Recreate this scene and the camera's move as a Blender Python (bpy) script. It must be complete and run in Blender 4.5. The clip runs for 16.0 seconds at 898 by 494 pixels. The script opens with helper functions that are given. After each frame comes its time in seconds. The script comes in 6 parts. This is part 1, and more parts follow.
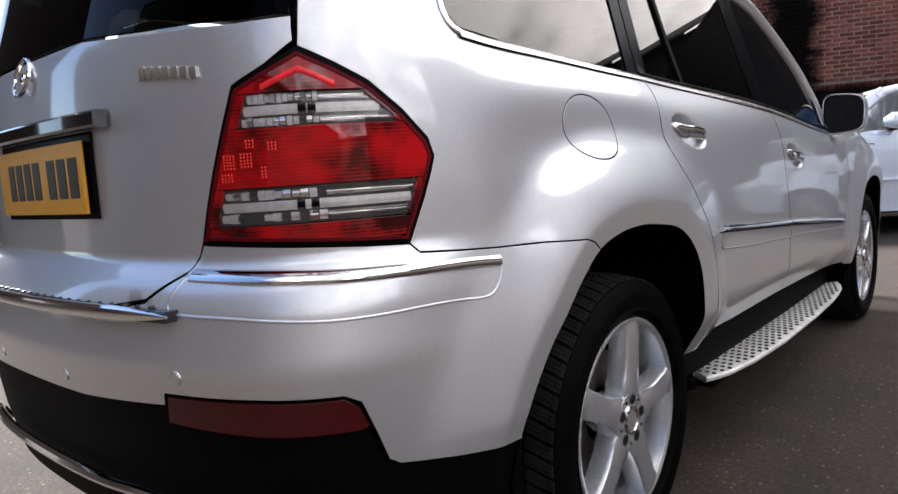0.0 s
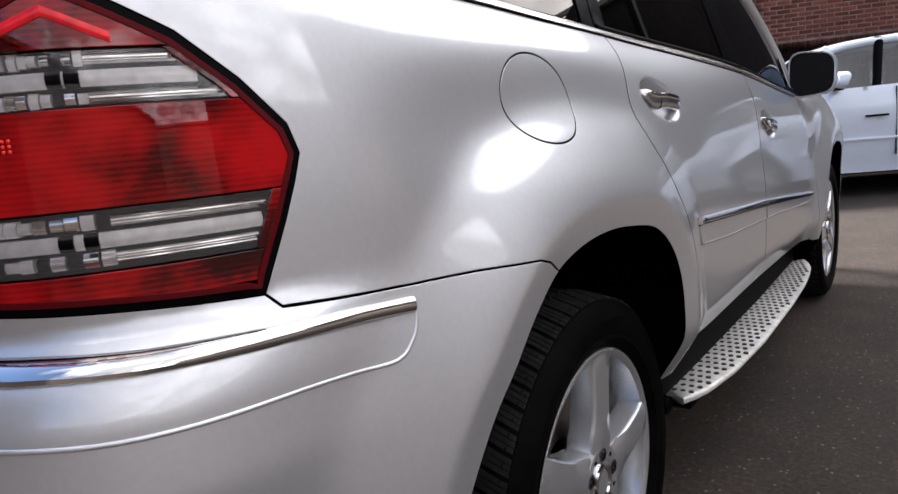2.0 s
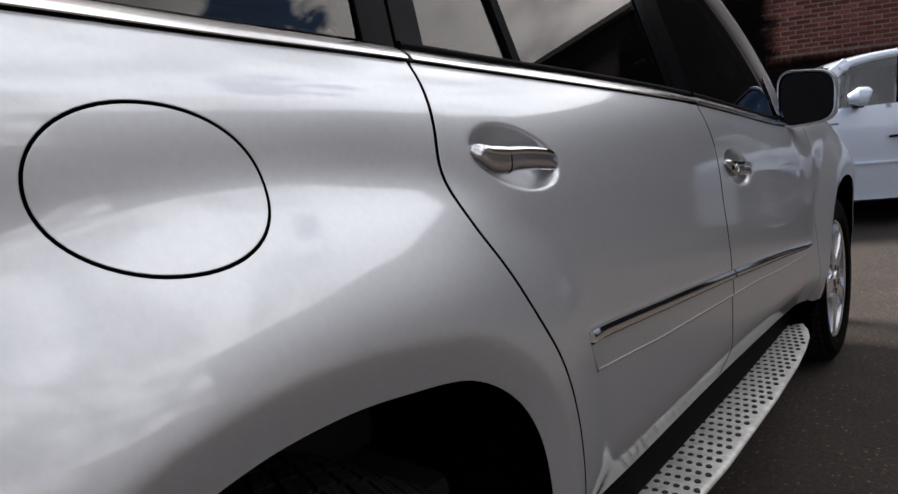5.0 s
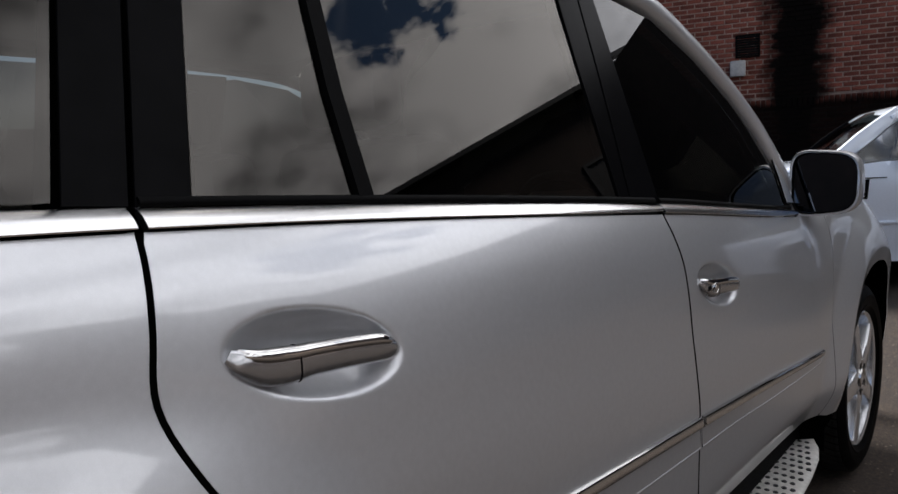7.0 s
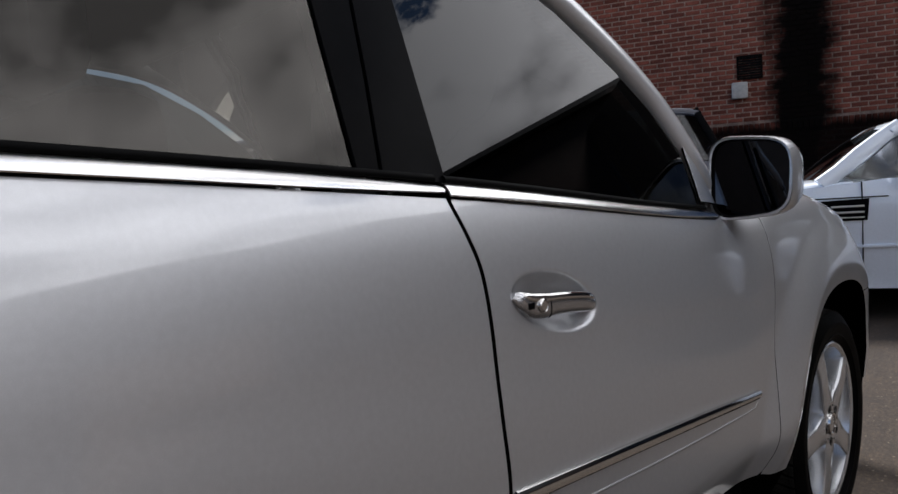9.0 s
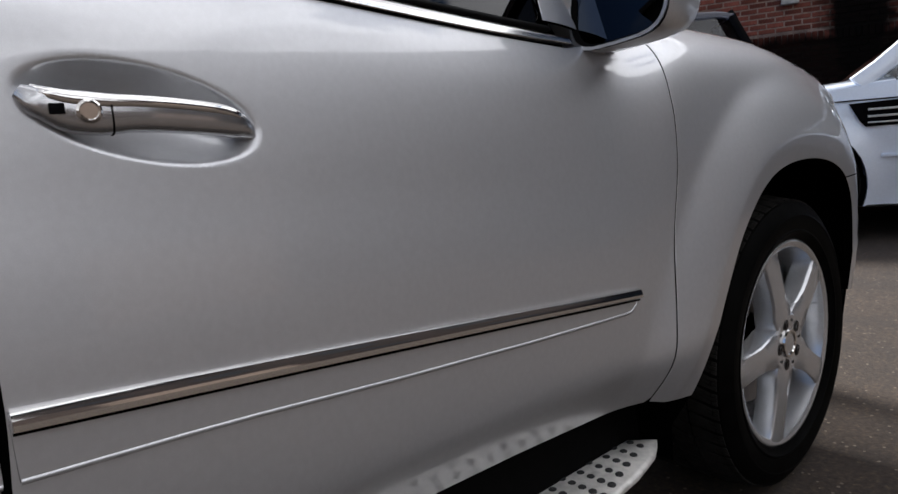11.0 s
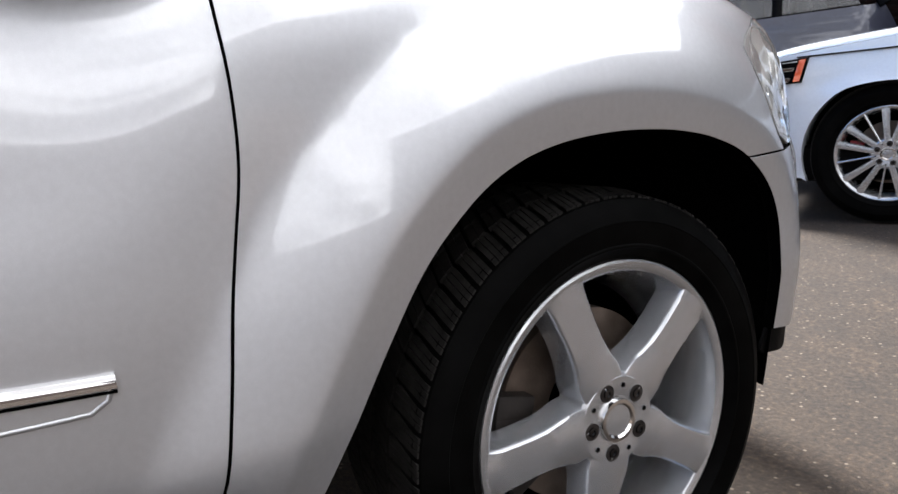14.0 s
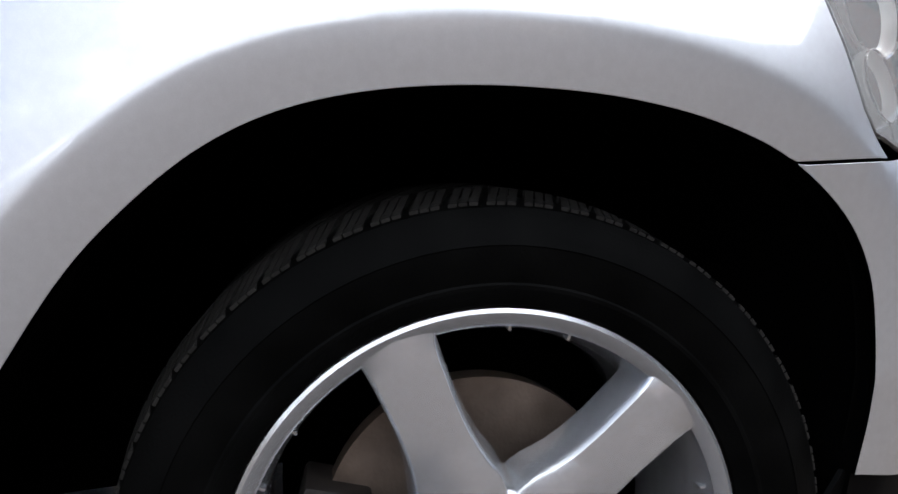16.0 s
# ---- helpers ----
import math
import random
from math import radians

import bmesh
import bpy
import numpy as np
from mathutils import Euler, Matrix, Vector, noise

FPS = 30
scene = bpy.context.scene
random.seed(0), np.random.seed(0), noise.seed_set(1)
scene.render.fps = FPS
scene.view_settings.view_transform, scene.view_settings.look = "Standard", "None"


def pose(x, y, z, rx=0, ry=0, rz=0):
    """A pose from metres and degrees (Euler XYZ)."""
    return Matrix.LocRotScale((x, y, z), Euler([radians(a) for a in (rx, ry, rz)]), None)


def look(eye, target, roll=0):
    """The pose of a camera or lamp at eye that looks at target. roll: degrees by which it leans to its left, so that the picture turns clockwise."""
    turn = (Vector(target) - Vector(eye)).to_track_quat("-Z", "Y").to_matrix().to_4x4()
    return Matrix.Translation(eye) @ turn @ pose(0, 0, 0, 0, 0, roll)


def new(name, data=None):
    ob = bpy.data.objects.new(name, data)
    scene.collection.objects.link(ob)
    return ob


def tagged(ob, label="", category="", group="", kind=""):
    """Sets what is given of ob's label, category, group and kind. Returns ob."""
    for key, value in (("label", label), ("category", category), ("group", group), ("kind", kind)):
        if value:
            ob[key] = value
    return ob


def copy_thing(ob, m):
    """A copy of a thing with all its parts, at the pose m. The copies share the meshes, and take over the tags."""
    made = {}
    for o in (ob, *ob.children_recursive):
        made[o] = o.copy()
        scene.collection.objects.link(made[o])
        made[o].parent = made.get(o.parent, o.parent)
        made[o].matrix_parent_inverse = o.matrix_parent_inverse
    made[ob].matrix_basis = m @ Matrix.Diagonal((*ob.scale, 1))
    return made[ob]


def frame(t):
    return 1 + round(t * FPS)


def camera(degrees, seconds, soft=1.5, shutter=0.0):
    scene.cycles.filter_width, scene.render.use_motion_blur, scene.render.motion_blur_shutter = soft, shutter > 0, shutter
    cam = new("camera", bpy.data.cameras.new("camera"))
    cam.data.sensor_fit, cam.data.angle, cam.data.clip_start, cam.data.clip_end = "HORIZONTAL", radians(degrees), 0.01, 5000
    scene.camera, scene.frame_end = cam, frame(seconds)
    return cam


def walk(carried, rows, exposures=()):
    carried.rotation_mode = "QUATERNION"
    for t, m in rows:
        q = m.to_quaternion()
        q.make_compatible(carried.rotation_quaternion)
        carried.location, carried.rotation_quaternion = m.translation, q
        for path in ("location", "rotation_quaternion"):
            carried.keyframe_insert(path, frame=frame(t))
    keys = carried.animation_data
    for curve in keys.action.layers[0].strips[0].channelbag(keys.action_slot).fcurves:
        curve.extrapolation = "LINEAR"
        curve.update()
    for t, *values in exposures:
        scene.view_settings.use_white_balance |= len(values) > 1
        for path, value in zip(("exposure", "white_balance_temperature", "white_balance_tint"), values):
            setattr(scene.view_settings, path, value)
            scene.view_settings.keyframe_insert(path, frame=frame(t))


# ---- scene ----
cam = camera(66.4, 16.0)
PATH = [
    (0, (1.743, -1.579, 1.067), (0.435, -0.084, 0.837), -3.9),
    (0.5, (1.701, -1.443, 1.065), (0.406, 0.06, 0.812), -4.2),
    (1, (1.637, -1.315, 1.079), (0.305, 0.155, 0.821), -4.5),
    (1.5, (1.56, -1.237, 1.085), (0.283, 0.278, 0.818), -4.6),
    (2, (1.496, -1.164, 1.098), (0.315, 0.416, 0.769), -5.5),
    (2.5, (1.473, -1.08, 1.093), (0.306, 0.511, 0.767), -5.8),
    (3, (1.476, -0.949, 1.101), (0.268, 0.617, 0.804), -5.3),
    (3.5, (1.49, -0.817, 1.095), (0.219, 0.698, 0.798), -4.6),
    (4, (1.498, -0.676, 1.086), (0.237, 0.849, 0.797), -5.4),
    (4.5, (1.491, -0.532, 1.103), (0.263, 1.02, 0.814), -5.4),
    (4.7, (1.494, -0.487, 1.119), (0.262, 1.062, 0.832), -5.9),
    (6.8, (1.525, -0.022, 1.316), (0.201, 1.457, 1.068), -2.7),
    (7, (1.528, 0.025, 1.318), (0.193, 1.495, 1.079), -3.2),
    (7.5, (1.527, 0.171, 1.331), (0.197, 1.649, 1.123), -3.0),
    (8, (1.536, 0.308, 1.301), (0.205, 1.79, 1.121), -4.1),
    (8.2, (1.551, 0.368, 1.275), (0.212, 1.847, 1.14), -3.6),
    (10.3, (1.613, 1.085, 1.033), (0.167, 2.45, 0.827), -4.7),
    (10.5, (1.621, 1.14, 0.997), (0.178, 2.498, 0.726), -5.2),
    (11, (1.667, 1.308, 0.966), (0.177, 2.607, 0.663), -4.7),
    (11.5, (1.707, 1.452, 0.956), (0.162, 2.668, 0.586), -5.1),
    (12, (1.713, 1.611, 0.916), (0.16, 2.827, 0.588), -6.6),
    (12.5, (1.704, 1.783, 0.915), (0.156, 2.988, 0.523), -6.1),
    (13, (1.733, 1.969, 0.918), (0.153, 3.109, 0.464), -6.1),
    (13.5, (1.751, 2.146, 0.912), (0.071, 3.147, 0.494), -4.0),
    (14, (1.737, 2.339, 0.908), (0.028, 3.304, 0.517), -5.4),
    (14.5, (1.679, 2.500, 0.893), (-0.073, 3.393, 0.529), -5.6),
    (15, (1.652, 2.685, 0.890), (-0.215, 3.275, 0.500), -4.2),
    (15.5, (1.616, 2.789, 0.830), (-0.291, 3.294, 0.502), -2.0),
    (16, (1.575, 2.929, 0.792), (-0.381, 3.262, 0.541), -1.3),
]
walk(cam, [(t, look(eye, target, roll)) for t, eye, target, roll in PATH],
     [(0, 1.58, 6330, 14), (2.5, 1.42, 6350, 14), (4.5, 0.85, 6330, 12), (7, 0.57, 6330, 12), (11, 0.80, 6330, 12), (12.2, 1.38, 6360, 12), (13.1, 1.70, 6360, 12), (14.5, 1.66, 6250, 11), (16, 1.95, 5950, 10)])

# ---- world and light ----
world = bpy.data.worlds.new("sky")
scene.world = world
world.use_nodes = True
wn, wl = world.node_tree.nodes, world.node_tree.links
wn.clear()
SUN_EL, SUN_AZ = radians(42), radians(288)


def build_sky():
    out = wn.new("ShaderNodeOutputWorld")
    bg = wn.new("ShaderNodeBackground")
    bg.inputs["Strength"].default_value = 0.094
    sky = wn.new("ShaderNodeTexSky")
    sky.sky_type, sky.sun_disc = "NISHITA", False
    sky.sun_elevation, sky.sun_rotation = SUN_EL, SUN_AZ
    sky.dust_density, sky.ozone_density = 0.3, 3.0
    tc = wn.new("ShaderNodeTexCoord")
    # cloud layer: project the direction on a high plane so that the clouds flatten towards the horizon
    sep = wn.new("ShaderNodeSeparateXYZ")
    wl.new(tc.outputs["Generated"], sep.inputs[0])
    add = wn.new("ShaderNodeMath")
    add.operation, add.inputs[1].default_value = "ADD", 0.22
    wl.new(sep.outputs["Z"], add.inputs[0])
    mx = wn.new("ShaderNodeMath")
    mx.operation, mx.inputs[1].default_value = "MAXIMUM", 0.05
    wl.new(add.outputs[0], mx.inputs[0])
    comb = wn.new("ShaderNodeCombineXYZ")
    for axis in "XY":
        dv = wn.new("ShaderNodeMath")
        dv.operation = "DIVIDE"
        wl.new(sep.outputs[axis], dv.inputs[0])
        wl.new(mx.outputs[0], dv.inputs[1])
        wl.new(dv.outputs[0], comb.inputs[axis])
    no = wn.new("ShaderNodeTexNoise")
    no.inputs["Scale"].default_value, no.inputs["Detail"].default_value, no.inputs["Roughness"].default_value = 1.5, 10, 0.56
    wl.new(comb.outputs[0], no.inputs["Vector"])
    cover = wn.new("ShaderNodeValToRGB")
    cover.color_ramp.elements[0].position, cover.color_ramp.elements[1].position = 0.42, 0.53
    # a cloud bank in the east, clearer in the south-west, with one deep blue gap
    lean = wn.new("ShaderNodeVectorMath")
    lean.operation, lean.inputs[1].default_value = "DOT_PRODUCT", (0.28, 0.24, 0.0)
    wl.new(tc.outputs["Generated"], lean.inputs[0])
    bank = wn.new("ShaderNodeMath")
    bank.operation = "ADD"
    wl.new(no.outputs["Fac"], bank.inputs[0])
    wl.new(lean.outputs["Value"], bank.inputs[1])
    away = wn.new("ShaderNodeVectorMath")
    away.operation, away.inputs[1].default_value = "DISTANCE", (0.52, 0.75, 0)
    ragged = wn.new("ShaderNodeTexNoise")
    ragged.inputs["Scale"].default_value, ragged.inputs["Detail"].default_value, ragged.inputs["Roughness"].default_value = 4.5, 8, 0.6
    wl.new(comb.outputs[0], ragged.inputs["Vector"])
    rag = wn.new("ShaderNodeVectorMath")
    rag.operation, rag.inputs[1].default_value, rag.inputs[2].default_value = "MULTIPLY_ADD", (0.55, 0.55, 0), (-0.275, -0.275, 0)
    wl.new(ragged.outputs["Color"], rag.inputs[0])
    moved = wn.new("ShaderNodeVectorMath")
    moved.operation = "ADD"
    wl.new(comb.outputs[0], moved.inputs[0])
    wl.new(rag.outputs[0], moved.inputs[1])
    wl.new(moved.outputs[0], away.inputs[0])
    hole = wn.new("ShaderNodeMapRange")
    hole.interpolation_type = "SMOOTHSTEP"
    hole.inputs["From Min"].default_value, hole.inputs["From Max"].default_value = 0.05, 0.30
    hole.inputs["To Min"].default_value, hole.inputs["To Max"].default_value = -0.46, 0.03
    wl.new(away.outputs["Value"], hole.inputs["Value"])
    field = wn.new("ShaderNodeMath")
    field.operation = "ADD"
    wl.new(bank.outputs[0], field.inputs[0])
    wl.new(hole.outputs[0], field.inputs[1])
    wl.new(field.outputs[0], cover.inputs[0])
    shade = wn.new("ShaderNodeTexNoise")
    shade.inputs["Scale"].default_value, shade.inputs["Detail"].default_value, shade.inputs["Roughness"].default_value = 2.4, 8, 0.58
    drift = wn.new("ShaderNodeMapping")
    drift.inputs["Location"].default_value = (3.1, 1.7, 0.4)
    wl.new(comb.outputs[0], drift.inputs["Vector"])
    wl.new(drift.outputs[0], shade.inputs["Vector"])
    tone = wn.new("ShaderNodeValToRGB")
    tone.color_ramp.elements[0].position, tone.color_ramp.elements[0].color = 0.38, (4.0, 4.0, 4.1, 1)
    tone.color_ramp.elements[1].position, tone.color_ramp.elements[1].color = 0.82, (15.5, 15.5, 15.7, 1)
    tone.color_ramp.elements.new(0.60).color = (11.0, 11.0, 11.2, 1)
    height = wn.new("ShaderNodeValToRGB")
    stops = height.color_ramp.elements
    stops[0].position, stops[0].color = 0.0, (0.53, 0.53, 0.53, 1)
    stops[1].position, stops[1].color = 0.95, (0.49, 0.49, 0.49, 1)
    for p, v in ((0.35, 0.53), (0.62, 0.47), (0.80, 0.46)):
        stops.new(p).color = (v, v, v, 1)
    wl.new(sep.outputs["Z"], height.inputs[0])
    rim = wn.new("ShaderNodeMapRange")
    rim.inputs["From Min"].default_value, rim.inputs["From Max"].default_value = 0.1, 0.5
    rim.inputs["To Min"].default_value, rim.inputs["To Max"].default_value = -0.36, -0.5
    wl.new(away.outputs["Value"], rim.inputs["Value"])
    total = wn.new("ShaderNodeMath")
    total.operation = "ADD"
    north = wn.new("ShaderNodeMath")
    north.operation, north.inputs[1].default_value = "MULTIPLY_ADD", 0.20
    wl.new(sep.outputs["Y"], north.inputs[0])
    wl.new(height.outputs[0], north.inputs[2])
    wl.new(north.outputs[0], total.inputs[0])
    wl.new(rim.outputs[0], total.inputs[1])
    lit = wn.new("ShaderNodeMath")
    lit.operation = "ADD"
    wl.new(total.outputs[0], lit.inputs[0])
    bold = wn.new("ShaderNodeMath")
    bold.operation, bold.inputs[1].default_value, bold.inputs[2].default_value = "MULTIPLY_ADD", 2.3, -0.65
    wl.new(shade.outputs["Fac"], bold.inputs[0])
    wl.new(bold.outputs[0], lit.inputs[1])
    wl.new(lit.outputs[0], tone.inputs[0])
    mix = wn.new("ShaderNodeMix")
    mix.data_type = "RGBA"
    wl.new(cover.outputs[0], mix.inputs["Factor"])
    wl.new(sky.outputs[0], mix.inputs["A"])
    wl.new(tone.outputs[0], mix.inputs["B"])
    wl.new(mix.outputs["Result"], bg.inputs["Color"])
    wl.new(bg.outputs[0], out.inputs[0])


build_sky()
sun_data = bpy.data.lights.new("sun", "SUN")
sun_data.energy, sun_data.angle, sun_data.color = 5.0, radians(14), (1.0, 0.96, 0.9)
sun = new("sun", sun_data)
sun.matrix_world = look((math.sin(SUN_AZ) * 20, math.cos(SUN_AZ) * 20, math.tan(SUN_EL) * 20), (0, 0, 0))


# ---- materials ----
def material(name, color, rough=0.5, metal=0.0, coat=0.0, vary=0.0, scale=30.0, bump=0.0, bump_scale=200.0, spec=0.5, coat_rough=0.03, coat_ior=1.5):
    """A principled material with mottling at two scales and fine relief."""
    m = bpy.data.materials.new(name)
    m.use_nodes = True
    n, l = m.node_tree.nodes, m.node_tree.links
    b = n["Principled BSDF"]
    b.inputs["Base Color"].default_value = (*color, 1)
    b.inputs["Roughness"].default_value, b.inputs["Metallic"].default_value = rough, metal
    b.inputs["Coat Weight"].default_value, b.inputs["Coat Roughness"].default_value = coat, coat_rough
    b.inputs["Specular IOR Level"].default_value, b.inputs["Coat IOR"].default_value = spec, coat_ior
    tc = n.new("ShaderNodeTexCoord")
    if vary:
        a, c = n.new("ShaderNodeTexNoise"), n.new("ShaderNodeTexNoise")
        a.inputs["Scale"].default_value, c.inputs["Scale"].default_value = scale, scale * 0.12
        a.inputs["Detail"].default_value = c.inputs["Detail"].default_value = 5
        mul = n.new("ShaderNodeMath")
        mul.operation = "MULTIPLY"
        ramp = n.new("ShaderNodeMapRange")
        ramp.inputs["From Min"].default_value, ramp.inputs["From Max"].default_value = 0.15, 0.38
        ramp.inputs["To Min"].default_value, ramp.inputs["To Max"].default_value = 1 - vary, 1 + vary
        sc = n.new("ShaderNodeVectorMath")
        sc.operation, sc.inputs[0].default_value = "SCALE", color
        for t in (a, c):
            l.new(tc.outputs["Object"], t.inputs["Vector"])
        l.new(a.outputs["Fac"], mul.inputs[0])
        l.new(c.outputs["Fac"], mul.inputs[1])
        l.new(mul.outputs[0], ramp.inputs["Value"])
        l.new(ramp.outputs[0], sc.inputs["Scale"])
        l.new(sc.outputs[0], b.inputs["Base Color"])
    if bump:
        t, bp = n.new("ShaderNodeTexNoise"), n.new("ShaderNodeBump")
        t.inputs["Scale"].default_value, t.inputs["Detail"].default_value = bump_scale, 4
        bp.inputs["Strength"].default_value, bp.inputs["Distance"].default_value = bump, 0.002
        l.new(tc.outputs["Object"], t.inputs["Vector"])
        l.new(t.outputs["Fac"], bp.inputs["Height"])
        l.new(bp.outputs[0], b.inputs["Normal"])
    return m


SILVER = material("silver_paint", (0.61, 0.618, 0.634), 0.44, 0.76, 1.0, vary=0.03, scale=900, coat_ior=1.7, coat_rough=0.055)
BLUE_SILVER = material("pale_blue_paint", (0.78, 0.84, 0.92), 0.32, 0.15, 1.0, vary=0.03, scale=600)
HANDLE = material("polished_handle_paint", (0.50, 0.505, 0.515), 0.22, 0.9, 1.0, vary=0.03, scale=400, coat_ior=1.7)
TRIMCHROME = material("satin_bright_trim", (0.92, 0.91, 0.89), 0.22, 1.0, vary=0.03, scale=40)
# chrome with a dark base colour that stands in for dark surroundings reflected
DARKCHROME = material("darkened_chrome", (0.10, 0.10, 0.105), 0.05, 1.0)
CHROME = material("chrome", (0.78, 0.77, 0.75), 0.06, 1.0)
ALLOY = material("alloy_wheel_paint", (0.58, 0.59, 0.605), 0.27, 0.75, 0.8, vary=0.05, scale=60, coat_rough=0.08)
ALU = material("brushed_aluminium", (0.66, 0.64, 0.60), 0.40, 0.3, vary=0.22, scale=45)
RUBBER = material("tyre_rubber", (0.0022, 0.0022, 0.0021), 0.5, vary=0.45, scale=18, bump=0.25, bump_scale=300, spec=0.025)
TREAD = material("tread_rubber", (0.017, 0.0158, 0.0145), 0.8, vary=0.35, scale=40, bump=0.25, bump_scale=300, spec=0.12)
STUD = material("rubber_stud", (0.02, 0.02, 0.02), 0.7, vary=0.2)
PLASTIC = material("black_plastic", (0.0014, 0.0014, 0.0015), 0.65, spec=0.06, vary=0.3, scale=60, bump=0.2, bump_scale=600)
GLOSSBLACK = material("gloss_black_trim", (0.004, 0.004, 0.0045), 0.22, spec=0.02, vary=0.2)
# near-black for liners and seals, and for the shade painted into holes
VOID = material("near_black_fill", (0.0015, 0.0015, 0.0015), 1.0, vary=0.3, spec=0.0)
DISC = material("brake_disc_steel", (0.14, 0.107, 0.085), 0.45, 0.6, vary=0.25, scale=25, bump=0.3)
CALIPER = material("brake_caliper_iron", (0.022, 0.017, 0.014), 0.65, 0.2, vary=0.4, scale=50)
REDCALIPER = material("red_caliper_paint", (0.45, 0.02, 0.02), 0.35)
AMBER = material("amber_lens", (0.95, 0.16, 0.06), 0.15, 0, 1.0)
PLATE = material("yellow_plate", (0.72, 0.34, 0.012), 0.35, vary=0.05)
INK = material("black_ink", (0.01, 0.01, 0.01), 0.4)
CABIN = material("dark_cabin_trim", (0.012, 0.012, 0.013), 0.7, vary=0.3, scale=10)


def red_lens(name, color, ribs):
    """Moulded red plastic lens with fine horizontal ribs and bright coat."""
    m = material(name, color, 0.12, 0, 1.0, vary=0.5, scale=24, spec=0.6)
    n, l = m.node_tree.nodes, m.node_tree.links
    tc, wv, bp = n.new("ShaderNodeTexCoord"), n.new("ShaderNodeTexWave"), n.new("ShaderNodeBump")
    wv.bands_direction, wv.inputs["Scale"].default_value = "Z", ribs
    bp.inputs["Strength"].default_value, bp.inputs["Distance"].default_value = 0.6, 0.003
    l.new(tc.outputs["Object"], wv.inputs["Vector"])
    l.new(wv.outputs["Fac"], bp.inputs["Height"])
    l.new(bp.outputs[0], n["Principled BSDF"].inputs["Normal"])
    n["Principled BSDF"].inputs["Subsurface Weight"].default_value = 0.0
    return m


LED = material("led_red", (1.0, 0.055, 0.035), 0.4, 0, 0.0, spec=0.2)
BRIGHTRED = material("bright_red_lens", (0.85, 0.012, 0.022), 0.25, 0, 0.4, vary=0.25, scale=60, spec=0.3)
REDEDGE = material("dark_red_lens_edge", (0.10, 0.002, 0.004), 0.5, 0, 0.0, vary=0.2, scale=30, spec=0.1)
DARKRED = red_lens("dark_red_lens", (0.13, 0.003, 0.006), 18)
REFLEX = material("dark_red_reflector", (0.055, 0.002, 0.003), 0.35, 0, 0.2, vary=0.2, scale=60, spec=0.3)
# matt white that stands in for sky mirrored in the lamp reflectors
SPARKLE = material("white_lamp_reflection", (0.95, 0.94, 0.93), 0.25, 0.0, 0.6, vary=0.15, scale=90)


def glass(name, tint, rough=0.0, ior=1.8, sheen=(1, 1, 1)):
    m = bpy.data.materials.new(name)
    m.use_nodes = True
    n, l = m.node_tree.nodes, m.node_tree.links
    n.clear()
    out, mix = n.new("ShaderNodeOutputMaterial"), n.new("ShaderNodeMixShader")
    tr, gl, fr = n.new("ShaderNodeBsdfTransparent"), n.new("ShaderNodeBsdfGlossy"), n.new("ShaderNodeFresnel")
    tr.inputs["Color"].default_value = (*tint, 1)
    gl.inputs["Roughness"].default_value, gl.inputs["Color"].default_value = rough, (*sheen, 1)
    fr.inputs["IOR"].default_value = ior
    l.new(fr.outputs[0], mix.inputs[0])
    l.new(tr.outputs[0], mix.inputs[1])
    l.new(gl.outputs[0], mix.inputs[2])
    l.new(mix.outputs[0], out.inputs[0])
    return m


def lens_glass(name, tint, body, share):
    """Moulded lens: tinted see-through plastic with a little body colour and a glossy face."""
    m = glass(name, tint, 0.0, 1.5)
    n, l = m.node_tree.nodes, m.node_tree.links
    mix = next(x for x in n if x.type == "MIX_SHADER")
    tr = next(x for x in n if x.type == "BSDF_TRANSPARENT")
    df, m2 = n.new("ShaderNodeBsdfDiffuse"), n.new("ShaderNodeMixShader")
    df.inputs["Color"].default_value = (*body, 1)
    m2.inputs[0].default_value = share
    l.new(tr.outputs[0], m2.inputs[1])
    l.new(df.outputs[0], m2.inputs[2])
    l.new(m2.outputs[0], mix.inputs[1])
    return m


HEADLENS = lens_glass("milky_headlamp_lens", (0.92, 0.92, 0.91), (0.82, 0.81, 0.78), 0.30)
HEADREF = material("pale_lamp_reflector", (0.80, 0.795, 0.77), 0.35, 0.2, vary=0.1, scale=20)
RED = lens_glass("red_lens", (0.62, 0.012, 0.016), (0.78, 0.006, 0.014), 0.52)


